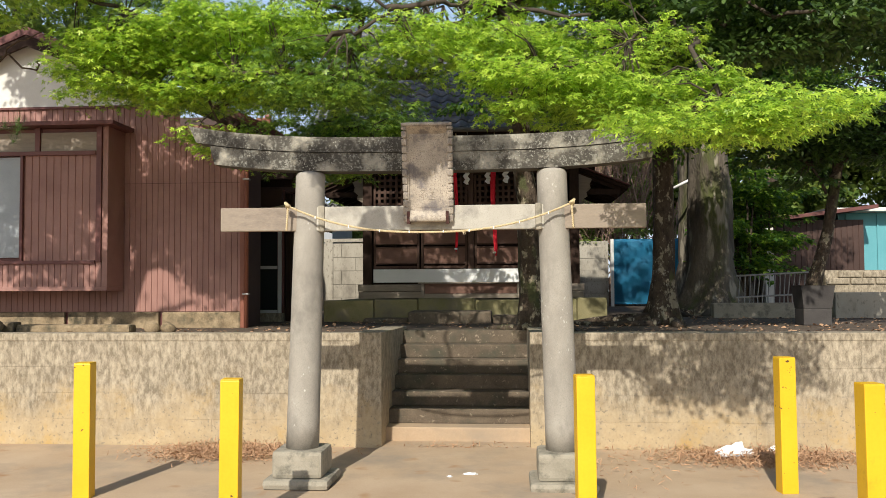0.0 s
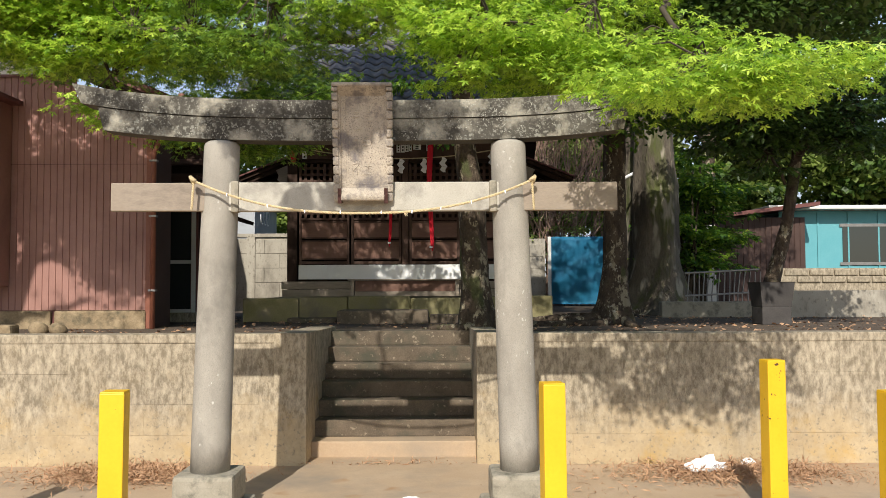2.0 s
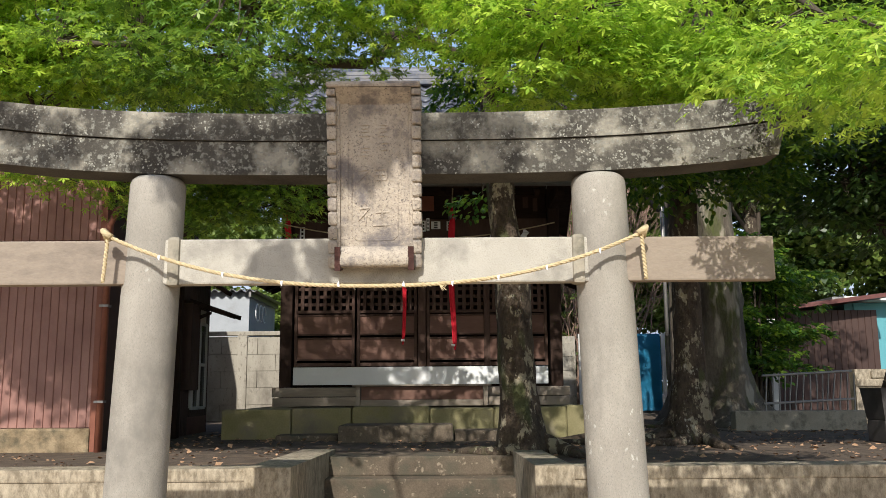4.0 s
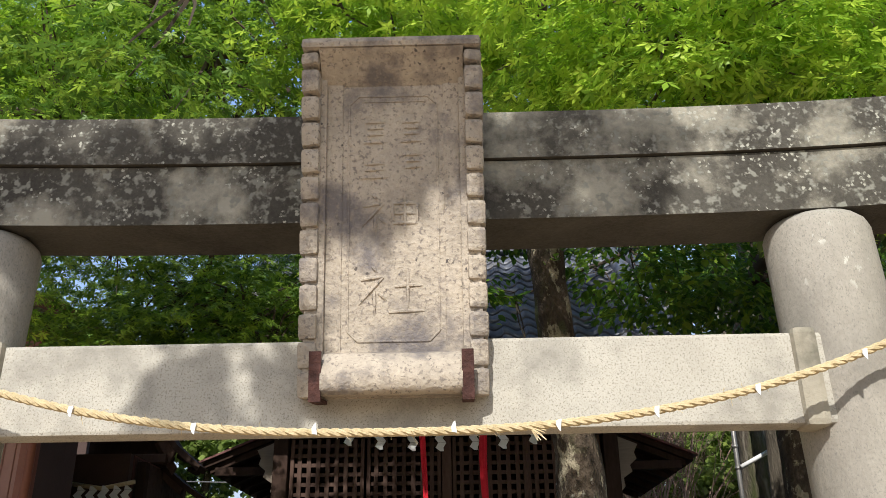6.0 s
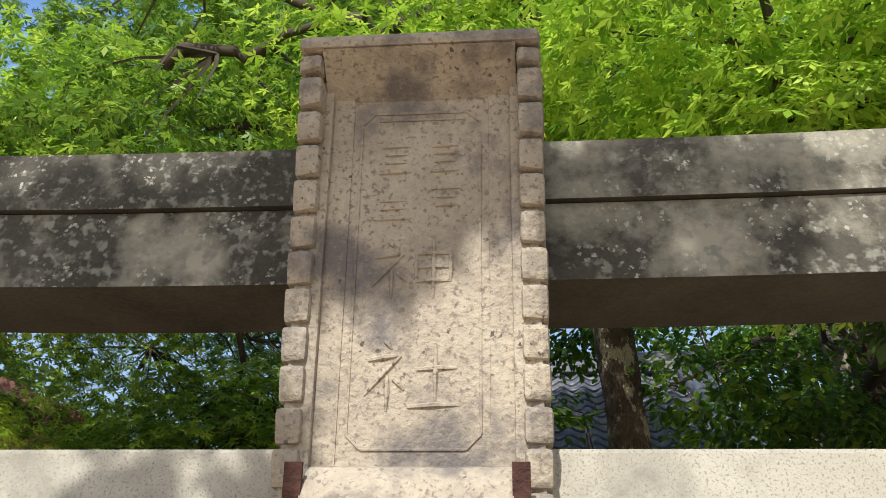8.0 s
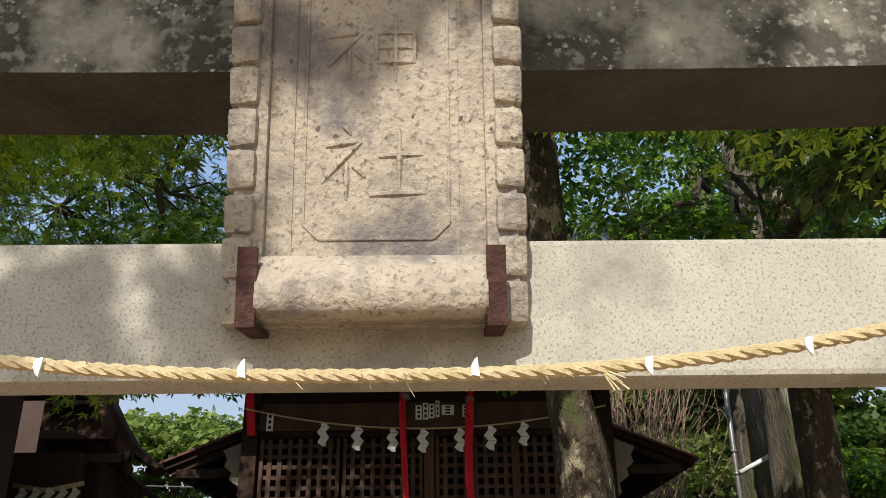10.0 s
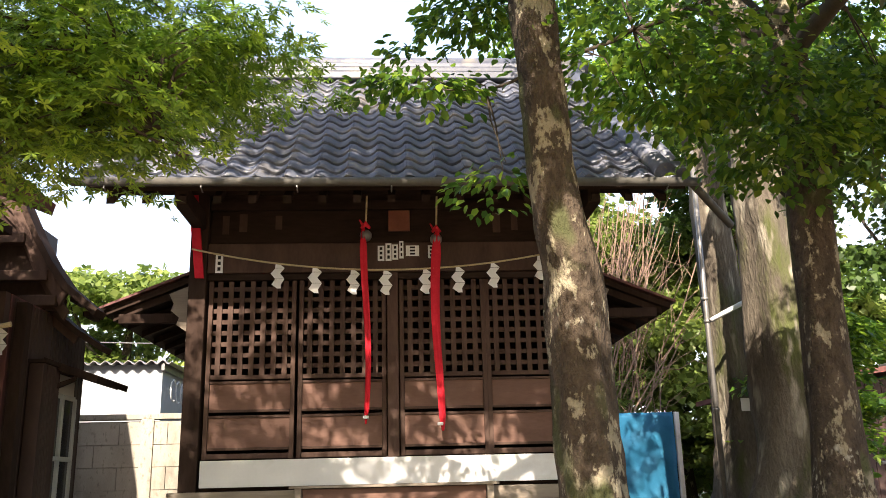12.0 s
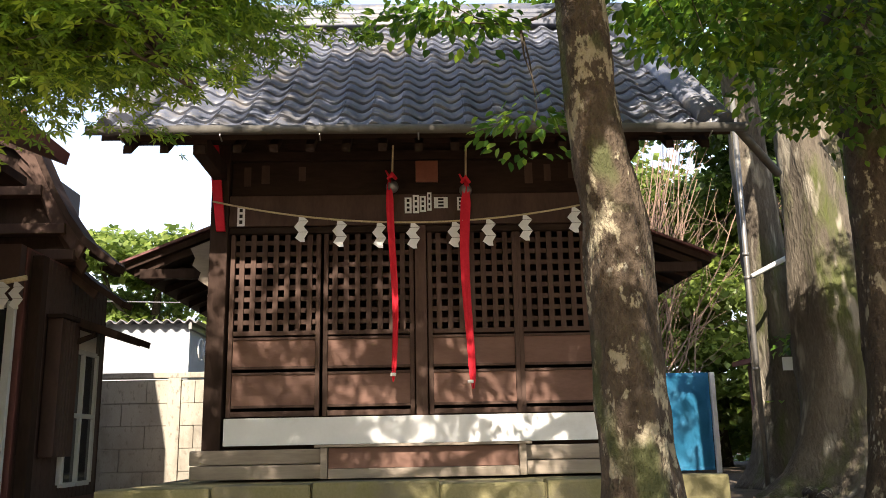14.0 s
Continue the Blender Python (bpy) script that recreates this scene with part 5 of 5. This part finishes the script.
for k in range(110):
    p = rope_at(r2.random())
    d = Vector(r2.normal(0, 1, 3)).normalized() * (0.008 + 0.016 * r2.random())
    tube(bm, [p, p + d * 0.6, p + d + Vector((0.005, 0, -0.004))], [0.0009, 0.0007, 0.0004], 3, False)
for k in range(14):
    p = rope_at(0.62)
    d = Vector((0.01 + 0.02 * r2.random(), -0.008 * r2.random(), -0.022 * r2.random() - 0.006))
    tube(bm, [p, p + d], [0.002, 0.001], 3, False)
part("loose_straw", bm, ROPE, rope)["kind"] = "stuff"
for u in (0.10, 0.22, 0.33, 0.435, 0.555, 0.645, 0.73, 0.82, 0.92):
    bm = bmesh.new()
    p = rope_at(u)
    up = 1 if u in (0.435, 0.555) else -1
    prism(bm, [(p.x - 0.004, p.z - up * 0.004), (p.x + 0.005, p.z - up * 0.006), (p.x + 0.0035, p.z + up * 0.006), (p.x + 0.0025, p.z + up * 0.016), (p.x - 0.001, p.z + up * 0.013), (p.x - 0.005, p.z + up * 0.005)], "y", p.y - 0.012, p.y - 0.009)
    part("paper_tuft", bm, PAPER, rope, "torn white paper tuft")

# ---- stone name plaque ----
plaque = thing("name_plaque", (0, 6.498, 1.977), "carved stone shrine name plaque with notched edges", "plaque")
plaque.rotation_euler = (radians(9.2), 0, 0)
PW, PH = 0.19, 0.742
boxpart("slab", PLAQUE, plaque, -PW + 0.03, PW - 0.03, 0.012, 0.07, 0.0, PH, 0.006)
for s in (-1, 1):
    boxpart("side_border", PLAQUE, plaque, *sorted((s * 0.104, s * (PW - 0.046))), 0.0085, 0.05, 0.06, PH - 0.045, 0.007)
    boxpart("edge_strip", PLAQUE, plaque, *sorted((s * (PW - 0.052), s * (PW - 0.012))), -0.0015, 0.05, 0.003, PH - 0.003, 0.004)
    n = 13
    for k in range(n):
        z0, z1 = k * PH / n, (k + 1) * PH / n - 0.0045 - 0.003 * rng0.random()
        bm = bmesh.new()
        vs = box(bm, *sorted((s * (PW - 0.040), s * (PW - 0.003 * rng0.random()))), -0.012 - 0.036 * (k / (n - 1)) ** 4, 0.055, z0, z1 if k < n - 1 else PH - 0.031, 0.009)
        for v in bm.verts:
            v.co.y += max(0.0, (abs(v.co.x) - PW + 0.03)) * 0.35 * max(0.0, (z1 - v.co.z) / (z1 - z0))
        part("edge_block", bm, PLAQUE, plaque)
bm = bmesh.new()
prof = [(0.0135, PH - 0.088), (-0.002, PH - 0.074), (-0.030, PH - 0.048), (-0.054, PH - 0.0285), (0.05, PH - 0.0285), (0.05, PH - 0.088)]
prism(bm, prof, "x", -PW + 0.041, PW - 0.041)
part("top_border", bm, PLAQUE, plaque)
boxpart("top_lip", PLAQUE, plaque, -PW + 0.003, PW - 0.003, -0.058, 0.055, PH - 0.028, PH - 0.004, 0.011)
bm = bmesh.new()
rows = []
for i in range(41):
    t = i / 40
    x = -0.135 + 0.27 * t
    f = 0.004 * abs(math.sin(t * math.pi * 7))
    rows.append([(x, 0.03, 0.002), (x, -0.046 + f, 0.003), (x, -0.056 + f, 0.018), (x, -0.054 + f, 0.040), (x, -0.042 + f, 0.062), (x, -0.016, 0.082), (x, 0.03, 0.094)])
rings_mesh(bm, rows)
part("bottom_border", bm, PLAQUE, plaque)
for x0, x1, z0, z1 in ((-0.072, 0.072, PH - 0.112, PH - 0.107), (-0.066, 0.066, PH - 0.124, PH - 0.120), (-0.072, 0.072, 0.108, 0.112), (-0.094, -0.090, 0.13, PH - 0.129), (0.090, 0.094, 0.13, PH - 0.129)):
    boxpart("inner_line", PLAQUE, plaque, x0, x1, 0.0098, 0.016, z0, z1, 0.0015)
for sx in (-1, 1):
    for sz in (0, 1):
        bm = bmesh.new()
        za, zb = ((PH - 0.129, PH - 0.110) if sz else (0.13, 0.110))
        tube(bm, [(sx * 0.092, 0.0115, za), (sx * 0.072, 0.0115, zb)], 0.0022, 6)
        part("inner_corner", bm, PLAQUE, plaque)


def glyph(strokes, x, z, w, h):
    """Raised brush strokes; each is (x0, z0, x1, z1) in a unit square."""
    for a, b, c, d in strokes:
        bm = bmesh.new()
        tube(bm, [(x + a * w, 0.0125, z + b * h), (x + (a + c) / 2 * w, 0.0115, z + ((b + d) / 2 + 0.015) * h), (x + c * w, 0.0125, z + d * h)], [0.0030, 0.0042, 0.0020], 6)
        part("carved_stroke", bm, PLAQUE, plaque)


SHIMESU = [(0.2, 1.0, 0.28, 0.88), (0.03, 0.72, 0.38, 0.78), (0.38, 0.78, 0.0, 0.22), (0.24, 0.5, 0.24, 0.0), (0.3, 0.45, 0.42, 0.3)]
KAMI = SHIMESU + [(0.54, 0.78, 0.54, 0.3), (0.54, 0.78, 0.96, 0.78), (0.96, 0.78, 0.96, 0.3), (0.54, 0.54, 0.96, 0.54), (0.54, 0.3, 0.96, 0.3), (0.75, 1.0, 0.75, 0.0)]
YASHIRO = SHIMESU + [(0.55, 0.58, 0.98, 0.60), (0.75, 0.95, 0.75, 0.08), (0.46, 0.06, 1.0, 0.08)]
glyph(KAMI, -0.066, 0.325, 0.12, 0.088)
glyph(YASHIRO, -0.070, 0.162, 0.132, 0.10)
BARS = [(0.05, 0.95, 0.95, 0.97), (0.15, 0.68, 0.85, 0.68), (0.15, 0.40, 0.85, 0.42), (0.0, 0.05, 1.0, 0.08)]
glyph(BARS, -0.062, 0.525, 0.05, 0.05)
glyph(BARS, 0.016, 0.527, 0.046, 0.048)
glyph(BARS[1:], -0.068, 0.448, 0.058, 0.048)
glyph(BARS[:3], 0.018, 0.452, 0.046, 0.05)
for s in (-1, 1):
    bm = bmesh.new()
    x = s * 0.145
    prism(bm, [(0.062, -0.010), (-0.052, -0.010), (-0.052, 0.085), (-0.044, 0.085), (-0.044, -0.003), (0.062, -0.003)], "x", x - 0.0115, x + 0.0115)
    part("iron_strap", bm, RUST, plaque, "rusty iron strap")

# ---- backdrop of the yard ----
bw = thing("block_wall", (-3.2, 17.5, 0), "pale concrete block boundary wall with posts", "wall", kind="structure")
boxpart("wall_core", CONCRETE_PALE, bw, -3.2, 3.2, 0.03, 0.15, 0.95, 2.38, 0)
boxpart("wall_cap", CONCRETE_PALE, bw, -3.2, 3.2, -0.01, 0.17, 2.40, 2.47, 0.01)
for x in (-2.6, -1.3, 0.1, 1.4, 2.7):
    boxpart("wall_post", CONCRETE_PALE, bw, x - 0.08, x + 0.08, -0.03, 0.0, 0.95, 2.40, 0.008)
bm = bmesh.new(); box(bm, -0.297, 0.297, 0, 0.03, -0.135, 0.135, 0.005); WALLBLOCK = mesh_of(bm, "concrete_block", CONCRETE_PALE)
for r in range(5):
    for k in range(10):
        piece("concrete_block", WALLBLOCK, bw, pose(-2.95 + 0.6 * k + (0.3 if r % 2 else 0), 0.0, 1.12 + r * 0.276))
bw2 = thing("block_wall", (2.2, 20.4, 0), "sunlit pale concrete block wall beside the blue sheet", "wall", kind="structure")
boxpart("wall_core", CONCRETE_PALE, bw2, -1.2, 0.68, 0, 0.15, 0.95, 2.52, 0.01)
for r in range(5):
    for k in range(3):
        piece("concrete_block", WALLBLOCK, bw2, pose(-0.88 + 0.6 * k, -0.03, 1.15 + r * 0.276))

shed = thing("white_shed", (-3.8, 19.0, 0), "white shed with a corrugated roof behind the wall", "shed")
boxpart("wall", SHED_PAINT, shed, -1.2, 0.45, 0, 2.4, 0.9, 3.30, 0.01)
bm = bmesh.new()
prof = [(-1.35 + 1.95 * i / 60, 3.32 + 0.03 * math.sin(i * math.pi / 2.5)) for i in range(61)]
prism(bm, prof + [(u, v - 0.012) for u, v in prof[::-1]], "y", -0.15, 2.5)
part("roof", bm, METAL, shed, "corrugated metal roof")
boxpart("fascia", METAL, shed, 0.452, 0.50, -0.1, 2.5, 3.2, 3.31, 0.004)
for k in range(3):
    bm = bmesh.new()
    x = 0.50
    tube(bm, [(x + 0.03, 0.35 + 0.3 * k + 0.16 * math.cos(a), 2.95 + 0.16 * math.sin(a)) for a in np.linspace(0, 5.2, 14)], 0.012, 6)
    part("cable_coil", bm, PAPER, shed, "loop of white cable")

cable = thing("overhead_cable", (-4.0, 20.5, 3.9), "thin overhead cable behind the shed", "cable")
bm = bmesh.new()
tube(bm, [(-5.0, 0, 0.3), (-2, 0, 0.02), (0, 0, -0.05), (3, 0, 0.05), (6, 0, 0.35)], 0.009, 5)
part("wire", bm, METAL, cable)

tarp = thing("blue_sheet", (3.75, 20.2, 0), "blue plastic sheet stretched on a cream frame", "tarpaulin")
bm = bmesh.new()
nx, nz = 28, 22
grid = [[bm.verts.new((-0.80 + 1.58 * i / nx, 0.015 * math.sin(i * 0.9 + j * 0.35) + 0.012 * math.sin(j * 0.8 - i * 0.4), 1.05 + 1.5 * j / nz)) for j in range(nz + 1)] for i in range(nx + 1)]
for i in range(nx):
    for j in range(nz):
        bm.faces.new((grid[i][j], grid[i + 1][j], grid[i + 1][j + 1], grid[i][j + 1])).smooth = True
bmesh.ops.solidify(bm, geom=bm.faces, thickness=0.008)
part("sheet", bm, BLUE, tarp)
for x in (-0.84, 0.80):
    boxpart("frame_post", PLASTER, tarp, x, x + 0.07, -0.04, 0.04, 0.95, 2.55, 0.006, "cream painted post")

pole = thing("utility_pole", (3.75, 16.0, 0), "thin grey metal pole with a white arm", "pole")
pole.location = (3.42, 15.3, 0)
bm = bmesh.new()
tube(bm, [(0, 0, 0.95), (0.0, 0, 3.2), (0.02, 0, 5.2)], 0.028, 10)
part("shaft", bm, METAL, pole)
bm = bmesh.new()
tube(bm, [(0.02, -0.05, 3.17), (0.42, -0.1, 3.37)], 0.026, 8)
part("arm", bm, PAPER, pole, "white tube arm")
for z in (2.2, 3.15, 3.4):
    bm = bmesh.new()
    tube(bm, [(0, 0, z), (0, 0, z + 0.035)], 0.036, 10)
    part("clamp", bm, METAL, pole)

# right-hand neighbours
ledge = thing("low_wall", (7.9, 13.0, 0), "plain grey rendered low wall", "wall", kind="structure")
boxpart("wall_body", CONCRETE_PALE, ledge, -2.6, 4.5, 0, 0.2, 0.85, 1.37, 0.01)
bm = bmesh.new(); box(bm, -0.19, 0.19, 0, 0.12, -0.05, 0.05, 0.02); STONE = mesh_of(bm, "wall_stone", CONCRETE)
stonew = thing("stone_wall", (7.8, 14.8, 0), "low rough stone course behind the grey wall", "wall", kind="structure")
boxpart("wall_core", CONCRETE, stonew, -2.0, 5, 0.03, 0.2, 0.9, 1.72, 0)
for r in range(2):
    for k in range(17):
        piece("wall_stone", STONE, stonew, pose(-1.8 + 0.4 * k + 0.2 * r, 0, 1.54 + 0.11 * r))
fence = thing("metal_fence", (4.5, 13.2, 0), "low rusty metal fence with bent bars", "fence")
for z in (1.30, 1.62):
    bm = bmesh.new()
    tube(bm, [(-0.55, 0, z), (0.5, 0, z + 0.05)], 0.014, 6)
    part("rail", bm, METAL, fence)
for k in range(15):
    bm = bmesh.new()
    x = -0.52 + 0.072 * k
    tube(bm, [(x, 0, 1.0), (x + 0.02 * math.sin(k), 0, 1.3), (x + 0.03, 0.0, 1.64)], 0.009, 5)
    part("bar", bm, METAL, fence)
boxpart("kerb", BASE_STONE, fence, -0.9, 0.6, -0.06, 0.12, 0.95, 1.22, 0.01)
brown = thing("brown_shed", (6.9, 17.5, 0), "dark brown sheet-clad shed with a sloping roof", "shed")
part("wall", turned(cladding(2.4, 0.9, 2.75, 0.11), pose(0.6, 0, 0)), SIDE_DARK, brown, "brown ribbed sheet wall")
boxpart("wall_back", TRIM, brown, -1.8, 0.6, 0.02, 2.5, 0.9, 2.62, 0)
for x, m in ((-1.75, WOOD_OLD), (-1.35, PLASTER)):
    boxpart("post", m, brown, x, x + 0.17, -0.2, -0.06, 0.9, 2.6, 0.01)
bm = bmesh.new()
prism(bm, [(-2.0, 2.62), (0.75, 2.95), (0.75, 3.02), (-2.0, 2.69)], "y", -0.35, 2.6)
part("roof", bm, TRIM, brown)
teal = thing("teal_shed", (9.35, 18.0, 0), "teal sheet-walled building with a pale eave", "shed")
boxpart("wall", TEAL, teal, -2.15, 3.4, 0, 3, 0.9, 2.92, 0.01)
for k in range(9):
    boxpart("seam", TEAL, teal, -2.0 + 0.6 * k, -1.97 + 0.6 * k, -0.025, -0.003, 0.9, 2.9, 0.003)
boxpart("eave", PLASTER, teal, -2.3, 3.6, -0.35, 0.1, 2.925, 3.0, 0.01, "pale sheet eave")
boxpart("roof", METAL, teal, -2.3, 3.6, 0.1, 3.2, 2.93, 3.04, 0.01)
boxpart("window_pane", glass, teal, -0.9, 0.2, -0.02, -0.004, 1.9, 2.6, 0)
boxpart("window_frame", METAL, teal, -0.96, 0.26, -0.03, -0.021, 1.84, 1.9, 0.003)
boxpart("window_frame", METAL, teal, -0.96, 0.26, -0.03, -0.021, 2.6, 2.66, 0.003)

# background trees and shrubs
def far_tree(x, y, h, w, seed, material, name="background_tree", label="tall green tree beyond the yard", size=0.16, dense=1.0, low=0.35):
    r = np.random.default_rng(seed)
    t = thing(name, (x, y, 0.9), label, "tree", "background trees")
    bm = bmesh.new()
    trunk(bm, [(x, y, 0.9), (x + r.normal(0, 0.1), y, 0.9 + h * 0.4), (x + r.normal(0, 0.3), y, 0.9 + h * 0.85)], [0.05 * w + 0.08, 0.04 * w + 0.05, 0.03], r, 0.4, 10)
    part("trunk", local(bm, t.location), BARK, t)
    regs = []
    for k in range(int(9 * dense)):
        a, q = r.random() * 6.28, r.random() ** 0.6
        regs.append((x + math.cos(a) * q * w * 0.7, y + math.sin(a) * q * w * 0.7, 0.9 + h * (low + (0.95 - low) * r.random()), w * 0.42, w * 0.42, h * 0.11, int(11 * dense)))
    hubs = limbs(t, r, [((x, y, 0.9 + h * 0.4), (g[0], g[1], g[2]), 0.05) for g in regs[:5]])
    crown("crown", t, r, [(a, b, c, d * 0.4 + 0.3, e * 0.4 + 0.3, 0.12, 10) for a, b, c, d, e, f, n in tiers(r, regs, 9)], 14, 0.45, clump_shape(), size, material, -0.3, 0.6)


for k, (x, y, h, w, m) in enumerate(((-8.5, 22, 5.5, 3.0, FARLEAF), (-5.4, 24, 5.2, 2.6, FARLEAF), (-2.4, 25, 4.2, 2.4, FARLEAF), (1.2, 24, 5.0, 2.6, FARLEAF), (4.5, 23.5, 6.0, 2.6, FARLEAF), (8.0, 24, 6.0, 3.0, FARLEAF),
                                     (12.5, 24, 5.0, 3.2, FARLEAF), (7.0, 21.5, 9.0, 2.4, DARKLEAF), (11, 23, 9.5, 3.2, DARKLEAF), (-9.0, 15.5, 8.0, 3.0, FARLEAF), (2.6, 23.5, 6.4, 2.0, FARLEAF), (16.5, 21.5, 9, 3.4, DARKLEAF))):
    far_tree(x, y, h, w, 40 + k, m)
for k, (x, y, h, w) in enumerate(((-7.0, 26, 3.6, 2.6), (-4.2, 23, 3.0, 1.8), (0.0, 27, 3.4, 2.6), (3.6, 24.5, 8.0, 1.8), (5.6, 23, 4.6, 1.8), (8.8, 25, 4.6, 2.4), (12.5, 22.5, 4.6, 2.6), (17, 24, 5, 3), (-12, 22, 5, 3))):
    far_tree(x, y, h, w, 140 + k, FARLEAF, "hedge_tree", "light green bushy tree beyond the wall", low=0.08)
for k, (x, y, h, w) in enumerate(((4.75, 15.6, 2.7, 0.75), (5.2, 16.4, 2.6, 0.7), (3.4, 21.2, 3.0, 0.9), (2.3, 21.4, 3.0, 0.8))):
    r = np.random.default_rng(70 + k)
    t = thing("shrub", (x, y, 0.98), "broad-leaved evergreen shrub at the yard's edge", "shrub", "shrubs")
    hubs = limbs(t, r, [((x, y, 0.98), (x + r.normal(0, w * 0.5), y + r.normal(0, 0.2), 1 + h * (0.6 + 0.4 * r.random())), 0.03) for _ in range(6)])
    crown("crown", t, r, tiers(r, [(x, y, 1.0 + h * 0.62, w, w * 0.8, h * 0.42, 34)]), 20, 0.2, oval_shape(), 0.09 if k < 2 else 0.07, EVERGREEN if k < 2 else FARLEAF, -0.3)
# tangle of bare twigs right of the hall
t = thing("bare_shrub", (3.2, 20.9, 0.98), "leafless tangled reddish-brown shrub", "shrub", "shrubs")
r = np.random.default_rng(91)
for k in range(60):
    a = (3.2 + r.normal(0, 0.5), 20.9 + r.normal(0, 0.2), 0.98)
    b = Vector((3.5 + r.normal(0, 0.9), 20.9 + r.normal(0, 0.3), 5.2 + r.normal(0, 1.1)))
    bm = bmesh.new()
    limb(bm, r, a, b, 0.02, 0.008, 6, 0.12, 5)
    for j in range(6):
        limb(bm, r, Vector(a).lerp(b, 0.4 + 0.1 * j), b + Vector(r.normal(0, 0.5, 3)), 0.007, 0.003, 4, 0.08, 4)
    part("stem", local(bm, t.location), TWIG, t)

# ---- litter and leaf drifts on the forecourt ----
def drift(x, y, rx, ry, n, seed):
    r = np.random.default_rng(seed)
    pos = np.stack((x + r.normal(0, rx, n), y + r.normal(0, ry, n), 0.008 + 0.05 * r.random(n) ** 2), -1)
    pos[:, 1] = np.minimum(pos[:, 1], WALL_Y - 0.03)
    me = leaves_mesh("leaf_drift", (clump_shape()[0] * np.array((0.12, 1, 0.6)), clump_shape()[1]), pos, r.random(n) * 6.3, r.normal(0, 0.5, n), r.normal(0, 0.6, n), 0.02 + 0.07 * r.random(n), STRAW)
    tagged(new("leaf_drift", me), "drift of dry brown leaves on the concrete", "dry leaves", kind="stuff")


drift(-1.95, 7.72, 0.32, 0.19, 7000, 1)
drift(2.75, 7.70, 0.40, 0.19, 7600, 2)
drift(0.05, 8.3, 0.35, 0.05, 160, 3)
drift(1.5, 7.2, 0.25, 0.5, 200, 4)
r = np.random.default_rng(8)
n = 2600
pos = np.stack((r.uniform(-6, 7, n), r.uniform(8.3, 14.5, n), np.full(n, SOILZ + 0.008)), -1)
pos = pos[~((np.abs(pos[:, 0] - 0.08) < 1.0) & (pos[:, 1] < 10.1))]
pos = pos[~((pos[:, 0] < -2.5) & (pos[:, 1] > 10.2))]
k = len(pos)
tagged(new("fallen_leaves", leaves_mesh("fallen_leaves", clump_shape(), pos, r.random(k) * 6.3, r.normal(0, 0.3, k), r.normal(0, 0.3, k), 0.02 + 0.04 * r.random(k), STRAW)), "scattered dry leaves on the terrace soil", "dry leaves", kind="stuff")


def crumpled(x, y, z, sx, sy, sz, seed, label):
    t = thing("litter", (x, y, z), label, "litter")
    bm = bmesh.new()
    bmesh.ops.create_icosphere(bm, subdivisions=3, radius=1.0)
    for v in bm.verts:
        f = 1 + 0.5 * noise.noise(v.co * 2.3 + Vector((seed, 0, 0))) + 0.25 * noise.noise(v.co * 6 + Vector((0, seed, 0)))
        v.co = Vector((v.co.x * sx * f, v.co.y * sy * f, max(-0.0, v.co.z * sz * f)))
    part("bag", bm, PAPER, t)


crumpled(2.52, 7.75, 0.03, 0.15, 0.09, 0.09, 1.0, "crumpled white plastic bag on dry leaves")
crumpled(2.92, 7.95, 0.02, 0.06, 0.04, 0.05, 5.0, "small scrap of white plastic")
crumpled(0.28, 6.95, 0.012, 0.055, 0.03, 0.012, 3.0, "flattened white paper scrap on the path")
crumpled(0.12, 6.85, 0.012, 0.02, 0.02, 0.01, 4.0, "small white paper scrap on the path")

# ---- blocks of the retaining wall, nearest last ----
bm = bmesh.new()
box(bm, -bl / 2 + 0.001, bl / 2 - 0.001, 0, 0.03, -bh / 2 + 0.0012, bh / 2 - 0.0012, 0.0015)
BLOCK = mesh_of(bm, "concrete_block", CONCRETE)
for r_ in range(ROWS_OF_BLOCKS):
    for x0, x1, sgn in ((-9.0, -0.98, -1), (0.94, 9.0, 1)):
        x = (x1 if sgn < 0 else x0) + sgn * (bl / 2 if r_ % 2 == 0 else bl)
        while x0 < x < x1:
            piece("concrete_block", BLOCK, wall, pose(x, -0.006 + rng0.normal(0, 0.0006), (r_ + 0.5) * bh, 0, 0, rng0.normal(0, 0.05)))
            x += sgn * bl
